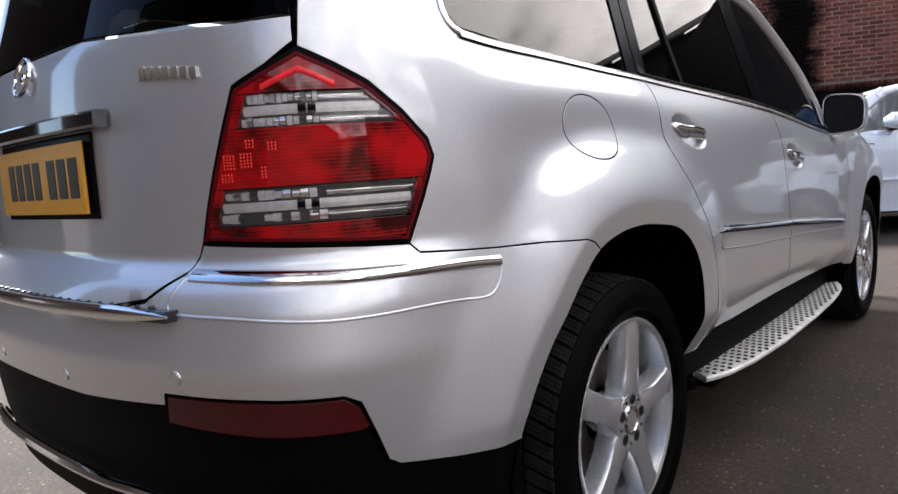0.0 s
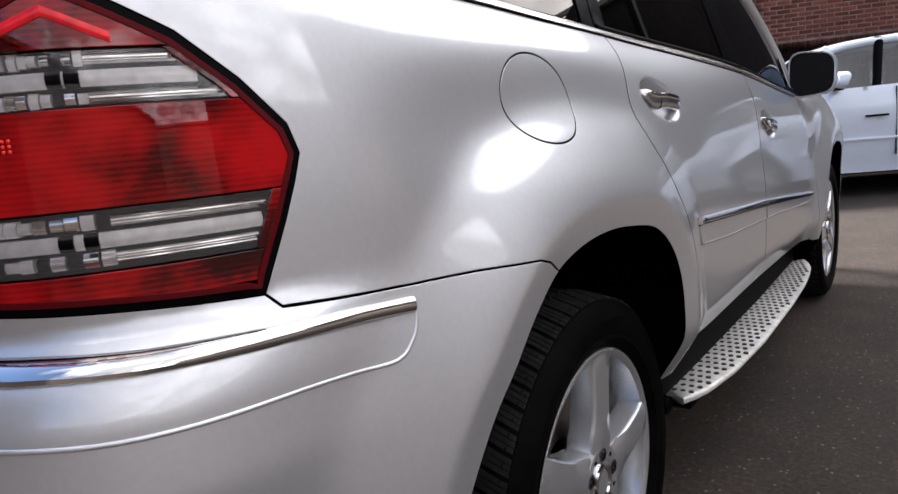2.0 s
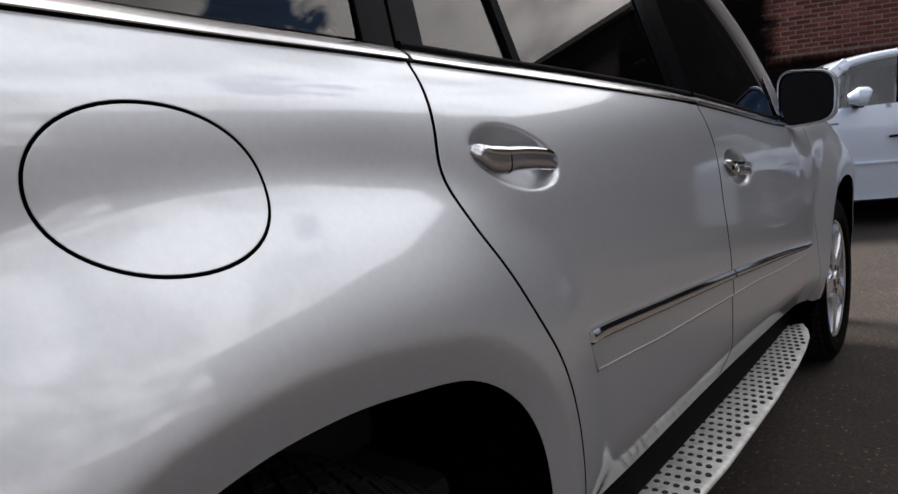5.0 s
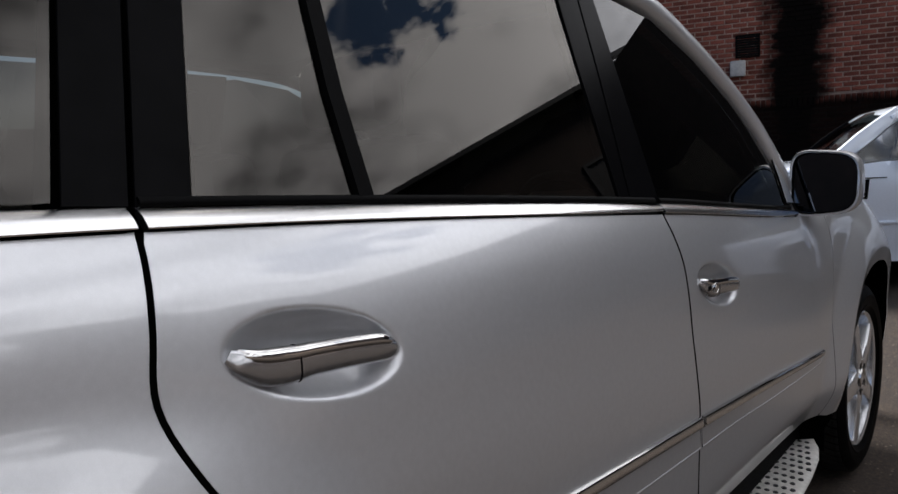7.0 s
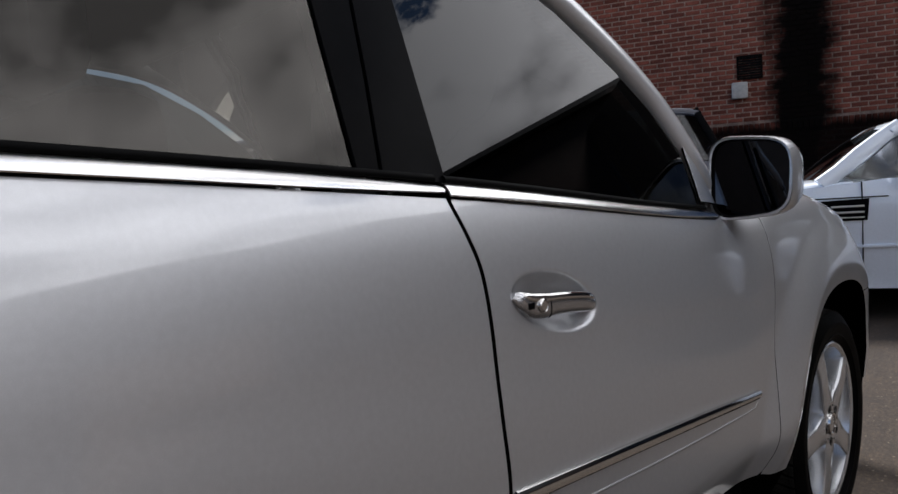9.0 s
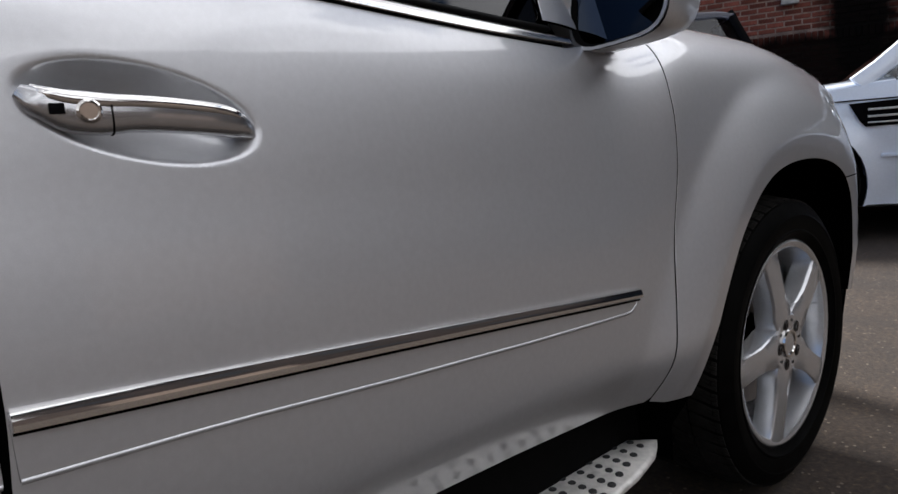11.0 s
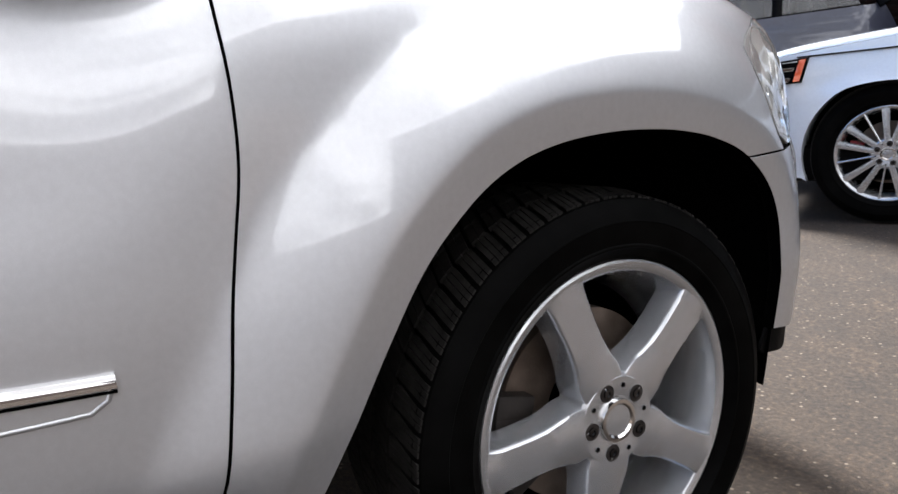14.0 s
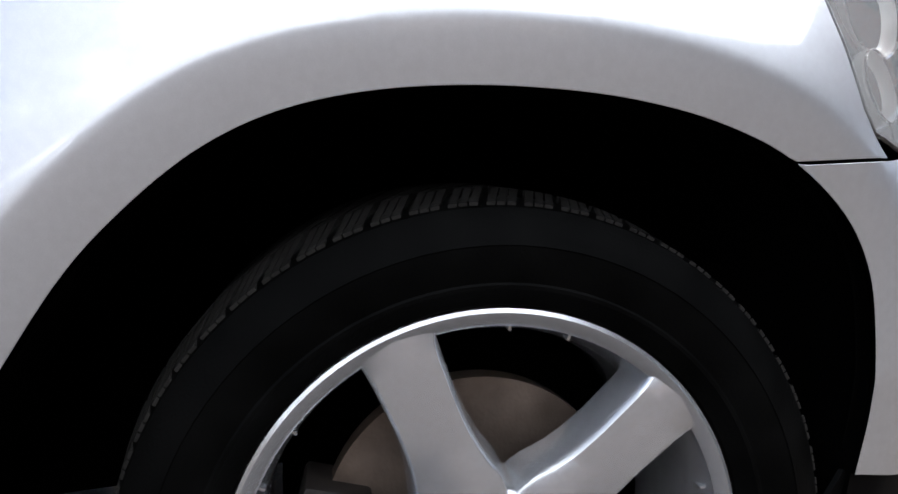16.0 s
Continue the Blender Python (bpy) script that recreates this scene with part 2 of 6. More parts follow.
def ribbed_lens(m):
    """Fine moulded lines and uneven depth of red in a lens."""
    n, l = m.node_tree.nodes, m.node_tree.links
    tc, wv, no, mul, ramp = n.new("ShaderNodeTexCoord"), n.new("ShaderNodeTexWave"), n.new("ShaderNodeTexNoise"), n.new("ShaderNodeMath"), n.new("ShaderNodeValToRGB")
    wv.bands_direction, wv.inputs["Scale"].default_value = "Z", 48
    no.inputs["Scale"].default_value, no.inputs["Detail"].default_value = 9, 3
    mul.operation = "MULTIPLY_ADD"
    mul.inputs[1].default_value = 0.07
    l.new(tc.outputs["Object"], wv.inputs["Vector"])
    l.new(tc.outputs["Object"], no.inputs["Vector"])
    l.new(wv.outputs["Fac"], mul.inputs[0])
    l.new(no.outputs["Fac"], mul.inputs[2])
    ramp.color_ramp.elements[0].position, ramp.color_ramp.elements[0].color = 0.40, (0.045, 0.0004, 0.001, 1)
    ramp.color_ramp.elements[1].position, ramp.color_ramp.elements[1].color = 0.67, (0.92, 0.007, 0.011, 1)
    l.new(mul.outputs[0], ramp.inputs[0])
    l.new(ramp.outputs[0], next(x for x in n if x.type == "BSDF_DIFFUSE").inputs["Color"])


ribbed_lens(RED)
CLEAR = lens_glass("clear_lens", (0.95, 0.94, 0.94), (0.80, 0.77, 0.77), 0.05)
FACET = red_lens("faceted_reflector", (0.85, 0.83, 0.83), 30)
FACET.node_tree.nodes["Principled BSDF"].inputs["Metallic"].default_value = 0.35
FACET.node_tree.nodes["Principled BSDF"].inputs["Roughness"].default_value = 0.35
PRIVACY = glass("privacy_glass", (0.13, 0.13, 0.12), 0.0, 1.55, (1.0, 0.95, 0.88))
REARGLASS = glass("rear_glass", (0.003, 0.003, 0.003), 0.0, 1.10)
TINTED = glass("tinted_glass", (0.025, 0.03, 0.028), 0.0, 1.38)
# pale diffuse share stands in for cloud reflected in the side windows
SIDEGLASS = lens_glass("hazed_side_glass", (0.45, 0.47, 0.46), (0.55, 0.53, 0.50), 0.16)
SCREENGLASS = glass("windscreen_glass", (0.30, 0.32, 0.31), 0.0, 1.9)
MIRROR = material("tinted_mirror_glass", (0.07, 0.085, 0.11), 0.01, 1.0)


# ---- mesh helpers ----
def mesh_object(name, verts, faces, mat, parent=None, label="", normals=None, smooth=True):
    me = bpy.data.meshes.new(name)
    me.from_pydata([tuple(map(float, v)) for v in verts], [], [tuple(map(int, f)) for f in faces])
    me.materials.append(mat)
    if smooth:
        me.polygons.foreach_set("use_smooth", [True] * len(me.polygons))
    if normals is not None:
        me.normals_split_custom_set_from_vertices([tuple(map(float, v)) for v in normals])
    me.update()
    ob = new(name, me)
    ob.parent = parent
    if label:
        tagged(ob, label)
    return ob


def part(name, bm, mat, parent=None, label="", smooth=0.6):
    bmesh.ops.recalc_face_normals(bm, faces=bm.faces)
    me = bpy.data.meshes.new(name)
    for f in bm.faces:
        f.smooth = True
    for e in bm.edges:
        e.smooth = not (len(e.link_faces) == 2 and e.calc_face_angle(0) > smooth)
    bm.to_mesh(me)
    bm.free()
    me.materials.append(mat)
    ob = new(name, me)
    ob.parent = parent
    if label:
        tagged(ob, label)
    return ob


def box(bm, lo, hi, bevel=0.0, m=None):
    c, d = [(a + b) / 2 for a, b in zip(lo, hi)], [abs(b - a) for a, b in zip(lo, hi)]
    r = bmesh.ops.create_cube(bm, size=1, matrix=(m or Matrix()) @ Matrix.Translation(c) @ Matrix.Diagonal((*d, 1)))
    if bevel:
        es = list({e for v in r["verts"] for e in v.link_edges})
        bmesh.ops.bevel(bm, geom=es, offset=bevel, segments=2, affect="EDGES", profile=0.5)
    return bm


def lathe(bm, profile, seg=64, m=None, closed=False):
    """profile: (axis position, radius); turned round the x axis."""
    m = m or Matrix()
    rings = []
    for k in range(seg):
        a = 2 * math.pi * k / seg
        rings.append([bm.verts.new(m @ Vector((x, r * math.sin(a), r * math.cos(a)))) for x, r in profile])
    n = len(profile)
    for k in range(seg):
        p, q = rings[k], rings[(k + 1) % seg]
        for i in range(n if closed else n - 1):
            bm.faces.new((p[i], p[(i + 1) % n], q[(i + 1) % n], q[i]))
    return bm


def cr(points, per=8):
    """Catmull-Rom through points of any dimension."""
    p = np.array(points, float)
    p = np.vstack([2 * p[0] - p[1], p, 2 * p[-1] - p[-2]])
    out = []
    for i in range(1, len(p) - 2):
        for k in range(per):
            t = k / per
            out.append(0.5 * (2 * p[i] + (p[i + 1] - p[i - 1]) * t + (2 * p[i - 1] - 5 * p[i] + 4 * p[i + 1] - p[i + 2]) * t**2 + (3 * p[i] - p[i - 1] - 3 * p[i + 1] + p[i + 2]) * t**3))
    out.append(p[-2])
    return np.array(out)


def tube(bm, path, section, up=(0, 0, 1), scale=None, cap=True):
    """Sweeps a closed section [(a, b)] along the path; a is across, b along up."""
    path = [Vector(p) for p in path]
    rings = []
    for i, p in enumerate(path):
        t = (path[min(i + 1, len(path) - 1)] - path[max(i - 1, 0)]).normalized()
        side = t.cross(Vector(up)).normalized()
        upv = side.cross(t).normalized()
        k = scale[i] if scale else 1
        ka, kb = k if isinstance(k, tuple) else (k, k)
        rings.append([bm.verts.new(p + side * a * ka + upv * b * kb) for a, b in section])
    n = len(section)
    for r, q in zip(rings, rings[1:]):
        for i in range(n):
            bm.faces.new((r[i], r[(i + 1) % n], q[(i + 1) % n], q[i]))
    if cap:
        bm.faces.new(rings[0])
        bm.faces.new(rings[-1][::-1])
    return bm


def ellipse(a, b, n=14, p=1.0):
    out = []
    for k in range(n):
        t = 2 * math.pi * k / n
        c, s = math.cos(t), math.sin(t)
        out.append((a * math.copysign(abs(c) ** p, c), b * math.copysign(abs(s) ** p, s)))
    return out


def smooth01(x):
    x = np.clip(x, 0, 1)
    return x * x * (3 - 2 * x)


def curve(x, xs, ys):
    """A smooth monotone curve through the given points."""
    x, xs, ys = np.clip(np.asarray(x, float), xs[0], xs[-1]), np.array(xs, float), np.array(ys, float)
    h = np.diff(xs)
    d = np.diff(ys) / h
    m = np.zeros(len(xs))
    ok = d[:-1] * d[1:] > 0
    w1, w2 = 2 * h[1:] + h[:-1], h[1:] + 2 * h[:-1]
    m[1:-1][ok] = ((w1 + w2)[ok]) / (w1[ok] / d[:-1][ok] + w2[ok] / d[1:][ok])
    m[0], m[-1] = d[0], d[-1]
    i = np.clip(np.searchsorted(xs, x, side="right") - 1, 0, len(h) - 1)
    t = (x - xs[i]) / h[i]
    return (1 + 2 * t) * (1 - t) ** 2 * ys[i] + t * (1 - t) ** 2 * h[i] * m[i] + t * t * (3 - 2 * t) * ys[i + 1] + t * t * (t - 1) * h[i] * m[i + 1]


# ---- the form of the large silver car: plan outline, belt line, section ----
PLAN = cr([(-0.964, 0.1), (-0.945, -0.2), (-0.903, -0.44), (-0.850, -0.63), (-0.79, -0.765), (-0.70, -0.862), (-0.54, -0.935), (-0.3, -0.975), (0, -0.985), (0.3, -0.975), (0.54, -0.935), (0.70, -0.862), (0.79, -0.765), (0.850, -0.63), (0.903, -0.44), (0.945, -0.2), (0.964, 0.1),
           (0.972, 0.5), (0.972, 1.0), (0.970, 1.6), (0.967, 2.2), (0.964, 2.7), (0.960, 3.1), (0.948, 3.35), (0.91, 3.54), (0.83, 3.70), (0.68, 3.83), (0.4, 3.92), (0, 3.945)], 24)
_len = np.r_[0, np.cumsum(np.hypot(*np.diff(PLAN, axis=0).T))]
_i0 = int(np.argmin(abs(PLAN[:, 1] - 0.5) + (PLAN[:, 0] < 0)))
PLAN_S = _len - _len[_i0] + 0.5
_tan = np.gradient(PLAN, axis=0)
_tan /= np.hypot(*_tan.T)[:, None]
PLAN_N = np.c_[_tan[:, 1], -_tan[:, 0]]


SC = float(np.interp(0.0, PLAN[: len(PLAN) // 2, 0], PLAN_S[: len(PLAN) // 2]))


def sy(y):
    """The place along the plan outline of a point at y on the right-hand half."""
    k = PLAN_S >= SC
    return np.interp(y, PLAN[k, 1], PLAN_S[k])


def fold(s):
    """The same place on the right-hand half for one past the middle of the tail."""
    return np.where(s < SC, 2 * SC - s, s)


def belt(s):
    return curve(s, [-2.2, -1.2, -0.75, -0.4, 0.0, 0.31, 1.31, 2.21, 2.33, 2.6, 3.0, 3.4, 3.65, 3.8, 5], [1.36, 1.36, 1.365, 1.333, 1.308, 1.293, 1.219, 1.130, 1.122, 1.178, 1.163, 1.096, 1.038, 0.998, 0.95])


ARCH_R = cr([(-0.475, 0.40), (-0.443, 0.523), (-0.367, 0.654), (-0.302, 0.73), (-0.242, 0.80), (-0.173, 0.857), (-0.085, 0.884), (0.01, 0.891), (0.10, 0.884), (0.22, 0.862), (0.305, 0.81), (0.355, 0.74), (0.375, 0.66), (0.378, 0.56), (0.374, 0.45), (0.37, 0.36)], 6)
ARCH_F = cr([(2.50, 0.36), (2.545, 0.44), (2.61, 0.545), (2.665, 0.632), (2.72, 0.71), (2.775, 0.765), (2.83, 0.806), (2.89, 0.833), (2.96, 0.848), (3.04, 0.853), (3.12, 0.850), (3.20, 0.840), (3.28, 0.82), (3.36, 0.785), (3.43, 0.728), (3.468, 0.665), (3.482, 0.59), (3.484, 0.51), (3.476, 0.44), (3.47, 0.36)], 6)


def off_line(s, z, line):
    """Distance from a polyline."""
    p = np.stack([s, z], -1)[:, None]
    a, b = line[:-1][None], line[1:][None]
    d = b - a
    t = np.clip(((p - a) * d).sum(-1) / (d * d).sum(-1), 0, 1)
    return np.sqrt((((a + t[..., None] * d) - p) ** 2).sum(-1)).min(1)


BOWLS = [(0.462, 1.125, 0.1125, 0.0465, -13.0), (1.551, 1.018, 0.117, 0.0465, -14.0)]


def inset(s, z):
    """How far the skin lies inside the plan outline, along its normal."""
    s = fold(s)
    w = belt(s) - z
    cabin = 1 - smooth01((s - 2.25) / 0.3)
    deep = curve(s, [-1.0, -0.6, -0.3, 0.3, 1.3, 2.2], [0.01, 0.03, 0.085, 0.115, 0.058, 0.045]) * cabin + curve(s, [3.25, 3.6], [0.13, 0.09]) * (1 - cabin)
    q = np.clip(w, 0, None)
    round_c = curve(q, [0, 0.02, 0.05, 0.1, 0.17, 0.25, 0.34, 0.5], [1, 0.84, 0.63, 0.39, 0.2, 0.07, 0, 0])
    round_h = curve(q, [0, 0.015, 0.04, 0.08, 0.13, 0.2, 0.3, 0.5], [1, 0.72, 0.45, 0.24, 0.11, 0.03, 0, 0])
    d = deep * (round_c * cabin + round_h * (1 - cabin))
    d = d + np.clip(-w, 0, None) * curve(s, [-1.4, -0.9, -0.5, 0.5], [0.28, 0.30, 0.34, 0.33])
    doors = smooth01((s - 0.15) / 0.4) * (1 - smooth01((s - 2.2) / 0.45))
    crease = curve(s, [0.55, 1.37, 2.36], [0.832, 0.768, 0.676])
    d = d + doors * (0.012 * smooth01((z - crease - 0.005) / 0.20) - 0.006)
    tuck = curve(s, [0.45, 0.80, 1.30, 2.07, 2.39], [0.495, 0.482, 0.478, 0.455, 0.437]) + 0.085 - z
    d = d + 0.25 * (np.sqrt(tuck**2 + 0.0003) + tuck) * smooth01((s + 0.1) / 0.4) * (1 - smooth01((s - 2.35) / 0.25))
    # rear bumper stands out from the tailgate
    rear = 1 - smooth01((s + 0.95) / 0.55)
    fold_z = sum(np.interp(z + h, [0.35, 0.48, 0.735, 0.84, 0.88], [0.026, 0.053, 0.083, 0.070, 0.052]) for h in (-0.007, -0.003, 0.003, 0.007)) / 4
    d = d - rear * np.where(z < 0.86, fold_z, curve(z, [0.80, 0.84, 0.885, 0.915, 0.93], [0.074, 0.07, 0.05, 0.012, 0.0]))
    front = smooth01((s - 3.5) / 0.5)
    d = d - front * curve(z, [0.3, 0.45, 0.6, 0.75, 0.8], [0.0, 0.03, 0.04, 0.03, 0.0])
    # the rear quarter is drawn in above its wheel arch, and the flare stands out from it
    waist = 0.025 * smooth01((s + 0.55) / 0.28) * (1 - smooth01((s - 0.10) / 0.42)) * smooth01((1.25 - z) / 0.17)
    d = d + waist
    for line in (ARCH_R, ARCH_F):
        r = off_line(s, z, line)
        high = 0.042 + waist if line is ARCH_R else 0.042
        fade = curve(z, [0.36, 0.55], [0.4, 1.0])
        x = np.clip((r - 0.057) / (0.19 if line is ARCH_R else 0.145), 0, None)
        dome = 1 - x**1.2
        fall = 0.5 * (dome + np.sqrt(dome**2 + (0.03 if line is ARCH_R else 0.012)))
        lip, fall = high - (0.057 - r) * 0.20, high * fall
        d = d - fade * 0.5 * (lip + fall - np.sqrt((lip - fall) ** 2 + 0.0022**2))
    for bs, bz, a, b, tilt in BOWLS:
        c, k = math.cos(radians(tilt)), math.sin(radians(tilt))
        u, v = ((s - bs) * c + (z - bz) * k) / a, (-(s - bs) * k + (z - bz) * c) / b
        e = u * u + v * v
        d = d + 0.022 * (np.sqrt((1 - e) ** 2 + 0.003) + 1 - e) * (e < 2)
    return d


def skin(s, z, out=0.0, side=1):
    s, z = np.atleast_1d(np.asarray(s, float)), np.atleast_1d(np.asarray(z, float))
    px, py = np.interp(s, PLAN_S, PLAN[:, 0]), np.interp(s, PLAN_S, PLAN[:, 1])
    nx, ny = np.interp(s, PLAN_S, PLAN_N[:, 0]), np.interp(s, PLAN_S, PLAN_N[:, 1])
    d = inset(s, z) - out
    return np.stack([(px - nx * d) * side, py - ny * d, z], -1)


def skin_normal(s, z, side=1):
    e = 0.003
    a = skin(s + e, z, 0, side) - skin(s - e, z, 0, side)
    b = skin(s, z + e, 0, side) - skin(s, z - e, 0, side)
    n = np.cross(a, b) * side
    return n / np.linalg.norm(n, axis=1)[:, None]


def dense(line, step=0.012, closed=True):
    p = np.array(line, float)
    q = np.vstack([p, p[:1]]) if closed else p
    out = []
    for a, b in zip(q, q[1:]):
        n = max(1, int(np.hypot(*(b - a)) / step))
        out += [a + (b - a) * k / n for k in range(n)]
    if not closed:
        out.append(q[-1])
    return np.array(out)


def area(p):
    return 0.5 * np.sum(p[:, 0] * np.roll(p[:, 1], -1) - np.roll(p[:, 0], -1) * p[:, 1])


def shrink(p, g):
    """Moves a closed outline inwards (outwards for a negative g)."""
    if area(p) < 0:
        p = p[::-1]
    e = np.roll(p, -1, 0) - p
    e /= np.maximum(np.hypot(*e.T), 1e-9)[:, None]
    n = np.c_[-e[:, 1], e[:, 0]]
    v = n + np.roll(n, 1, 0)
    v /= np.maximum(np.hypot(*v.T), 0.35)[:, None]
    return p + v * g


def within(pts, poly):
    x, y = pts[:, 0][:, None], pts[:, 1][:, None]
    a, b = poly[None], np.roll(poly, -1, 0)[None]
    hit = ((a[..., 1] > y) != (b[..., 1] > y)) & (x < (b[..., 0] - a[..., 0]) * (y - a[..., 1]) / (b[..., 1] - a[..., 1] + 1e-12) + a[..., 0])
    return hit.sum(1) % 2 == 1


from mathutils.geometry import delaunay_2d_cdt


def fill(outline, holes=(), step=0.03, extra=None, keep_out=None):
    """Triangles inside an outline: points and faces."""
    loops = [outline, *holes]
    pts, edges = [], []
    for lp in loops:
        k = len(pts)
        pts += [tuple(v) for v in lp]
        edges += [(k + i, k + (i + 1) % len(lp)) for i in range(len(lp))]
    lo, hi = outline.min(0), outline.max(0)
    g = np.stack(np.meshgrid(np.arange(lo[0], hi[0], step), np.arange(lo[1], hi[1], step)), -1).reshape(-1, 2)
    g[:, 0] += (np.round((g[:, 1] - lo[1]) / step).astype(int) % 2) * step / 2
    if keep_out is not None:
        g = g[~keep_out(g)]
    if extra is not None:
        g = np.vstack([g, extra])
    if len(g):
        ok = within(g, outline)
        for h in holes:
            ok &= ~within(g, h)
        g = g[ok]
        if len(g):
            near = np.min([off_line(g[:, 0], g[:, 1], np.vstack([lp, lp[:1]])) for lp in loops], 0)
            g = g[near > 0.004]
    pts += [tuple(v) for v in g]
    v, _, f, *_ = delaunay_2d_cdt([Vector(p) for p in pts], edges, [], 0, 1e-6, False)
    v = np.array([tuple(p) for p in v])
    f = np.array([t for t in f if len(t) == 3])
    c = v[f].mean(1)
    ok = within(c, outline)
    for h in holes:
        ok &= ~within(c, h)
    f = f[ok]
    t = v[f]
    cross = (t[:, 1, 0] - t[:, 0, 0]) * (t[:, 2, 1] - t[:, 0, 1]) - (t[:, 1, 1] - t[:, 0, 1]) * (t[:, 2, 0] - t[:, 0, 0])
    f[cross < 0] = f[cross < 0][:, ::-1]
    return v, f


def panel(name, outline, mat, parent, holes=(), out=0.0, gap=0.0026, deep=0.006, step=0.03, side=1, label="", extra=None, edge=0.0007, keep_out=None, pane=False):
    """A pressed sheet that follows the car's skin inside an outline given in (along, height), with turned-in edges."""
    lp = shrink(dense(outline), gap)
    hs = [shrink(dense(h), -gap) for h in holes]
    v, f = fill(lp, hs, step, extra, keep_out)
    p, n = skin(v[:, 0], v[:, 1], out, side), skin_normal(v[:, 0], v[:, 1], side)
    if pane:
        zz = np.maximum(v[:, 1], belt(v[:, 0]) + 0.10)
        a, t = skin(v[:, 0], zz, out, side), skin(v[:, 0], zz + 0.05, out, side)
        p = a + (a - t) * ((zz - v[:, 1]) / 0.05)[:, None]
        y, z = p[:, 1] - p[:, 1].mean(), p[:, 2] - p[:, 2].mean()
        k = np.linalg.lstsq(np.stack([np.ones_like(y), y, z, y * y, z * z], 1), p[:, 0], rcond=None)[0]
        p[:, 0] = k[0] + k[1] * y + k[2] * z + k[3] * y * y + k[4] * z * z
        n = np.stack([np.ones_like(y), -(k[1] + 2 * k[3] * y), -(k[2] + 2 * k[4] * z)], 1) * side
        n /= np.linalg.norm(n, axis=1)[:, None]
    verts, norms, faces = [p], [n], [f if side > 0 else f[:, ::-1]]
    k = len(p)
    for lp2, sign in [(lp, 1)] + [(h, -1) for h in hs]:
        q, m = skin(lp2[:, 0], lp2[:, 1], out, side), skin_normal(lp2[:, 0], lp2[:, 1], side)
        t = np.roll(q, -1, 0) - np.roll(q, 1, 0)
        o = np.cross(t, m) * side
        o /= np.maximum(np.linalg.norm(o, axis=1), 1e-9)[:, None]
        if area(lp2) < 0:
            o = -o
        o *= sign
        c = len(q)
        r1, r2, r3 = q, q + o * edge - m * edge, q + o * edge - m * deep
        verts += [r1, r2, r2, r3]
        norms += [m, (o + m) * 0.7071, o, o]
        i = np.arange(c)
        j = (i + 1) % c
        for a in (0, 2 * c):
            fc = np.stack([k + a + i, k + a + c + i, k + a + c + j, k + a + j], 1)
            if (area(lp2) > 0) == (side < 0):
                fc = fc[:, ::-1]
            if sign < 0:
                fc = fc[:, ::-1]
            faces.append(fc)
        k += 4 * c
    ob = mesh_object(name, np.vstack(verts), [tuple(t) for g in faces for t in g], mat, parent, label, np.vstack(norms))
    if mat is SILVER:
        # the turned-in edges carry the dark sealant of the joint
        ob.data.materials.append(VOID)
        k = len(faces[0])
        for g, fc in enumerate(faces[1:]):
            if g % 2:
                for i in range(k, k + len(fc)):
                    ob.data.polygons[i].material_index = 1
            k += len(fc)
    return ob


def ribbon(name, line, half, mat, parent, out=0.004, deep=0.01, side=1, label="", crown=0.002, step=0.02, lean=0.0):
    """A trim strip along a line on the skin: half its height above and below, with a crowned face."""
    c = dense(line, step, closed=False)
    hw = np.interp(np.linspace(0, 1, len(c)), np.linspace(0, 1, len(half)), half) if isinstance(half, (list, tuple)) else np.full(len(c), half)
    offs = [(-1, -deep), (-1, out * 0.5), (-0.86, out), (-0.4, out + crown * 0.8), (0, out + crown), (0.4, out + crown * 0.8), (0.86, out), (1, out * 0.5), (1, -deep)]
    rows = [skin(c[:, 0], c[:, 1] + a * hw, o - (lean * a if o > -deep else 0), side) for a, o in offs]
    verts = np.vstack(rows)
    n, faces = len(c), []
    for r in range(len(rows) - 1):
        for i in range(n - 1):
            faces.append((r * n + i, r * n + i + 1, (r + 1) * n + i + 1, (r + 1) * n + i))
    faces.append([r * n for r in range(len(rows))])
    faces.append([r * n + n - 1 for r in range(len(rows))][::-1])
    bm = bmesh.new()
    vs = [bm.verts.new(v) for v in verts]
    for f in faces:
        bm.faces.new([vs[i] for i in f])
    return part(name, bm, mat, parent, label, 0.5)


def seal(name, line, parent, half=0.0042, out=-0.0009, side=1, mat=None):
    """A dark rubber seal lying in a joint between panels."""
    c = dense(line, 0.015, closed=False)
    t = np.gradient(c, axis=0)
    t /= np.maximum(np.hypot(*t.T), 1e-9)[:, None]
    n = np.c_[-t[:, 1], t[:, 0]]
    rows = [skin(*(c + n * k).T, o, side) for k, o in ((-half, out - 0.004), (-half * 0.8, out), (0, out - 0.0006), (half * 0.8, out), (half, out - 0.004))]
    m = len(c)
    f = [(r * m + i, r * m + i + 1, (r + 1) * m + i + 1, (r + 1) * m + i) for r in range(4) for i in range(m - 1)]
    return mesh_object(name, np.vstack(rows), f, mat or VOID, parent)


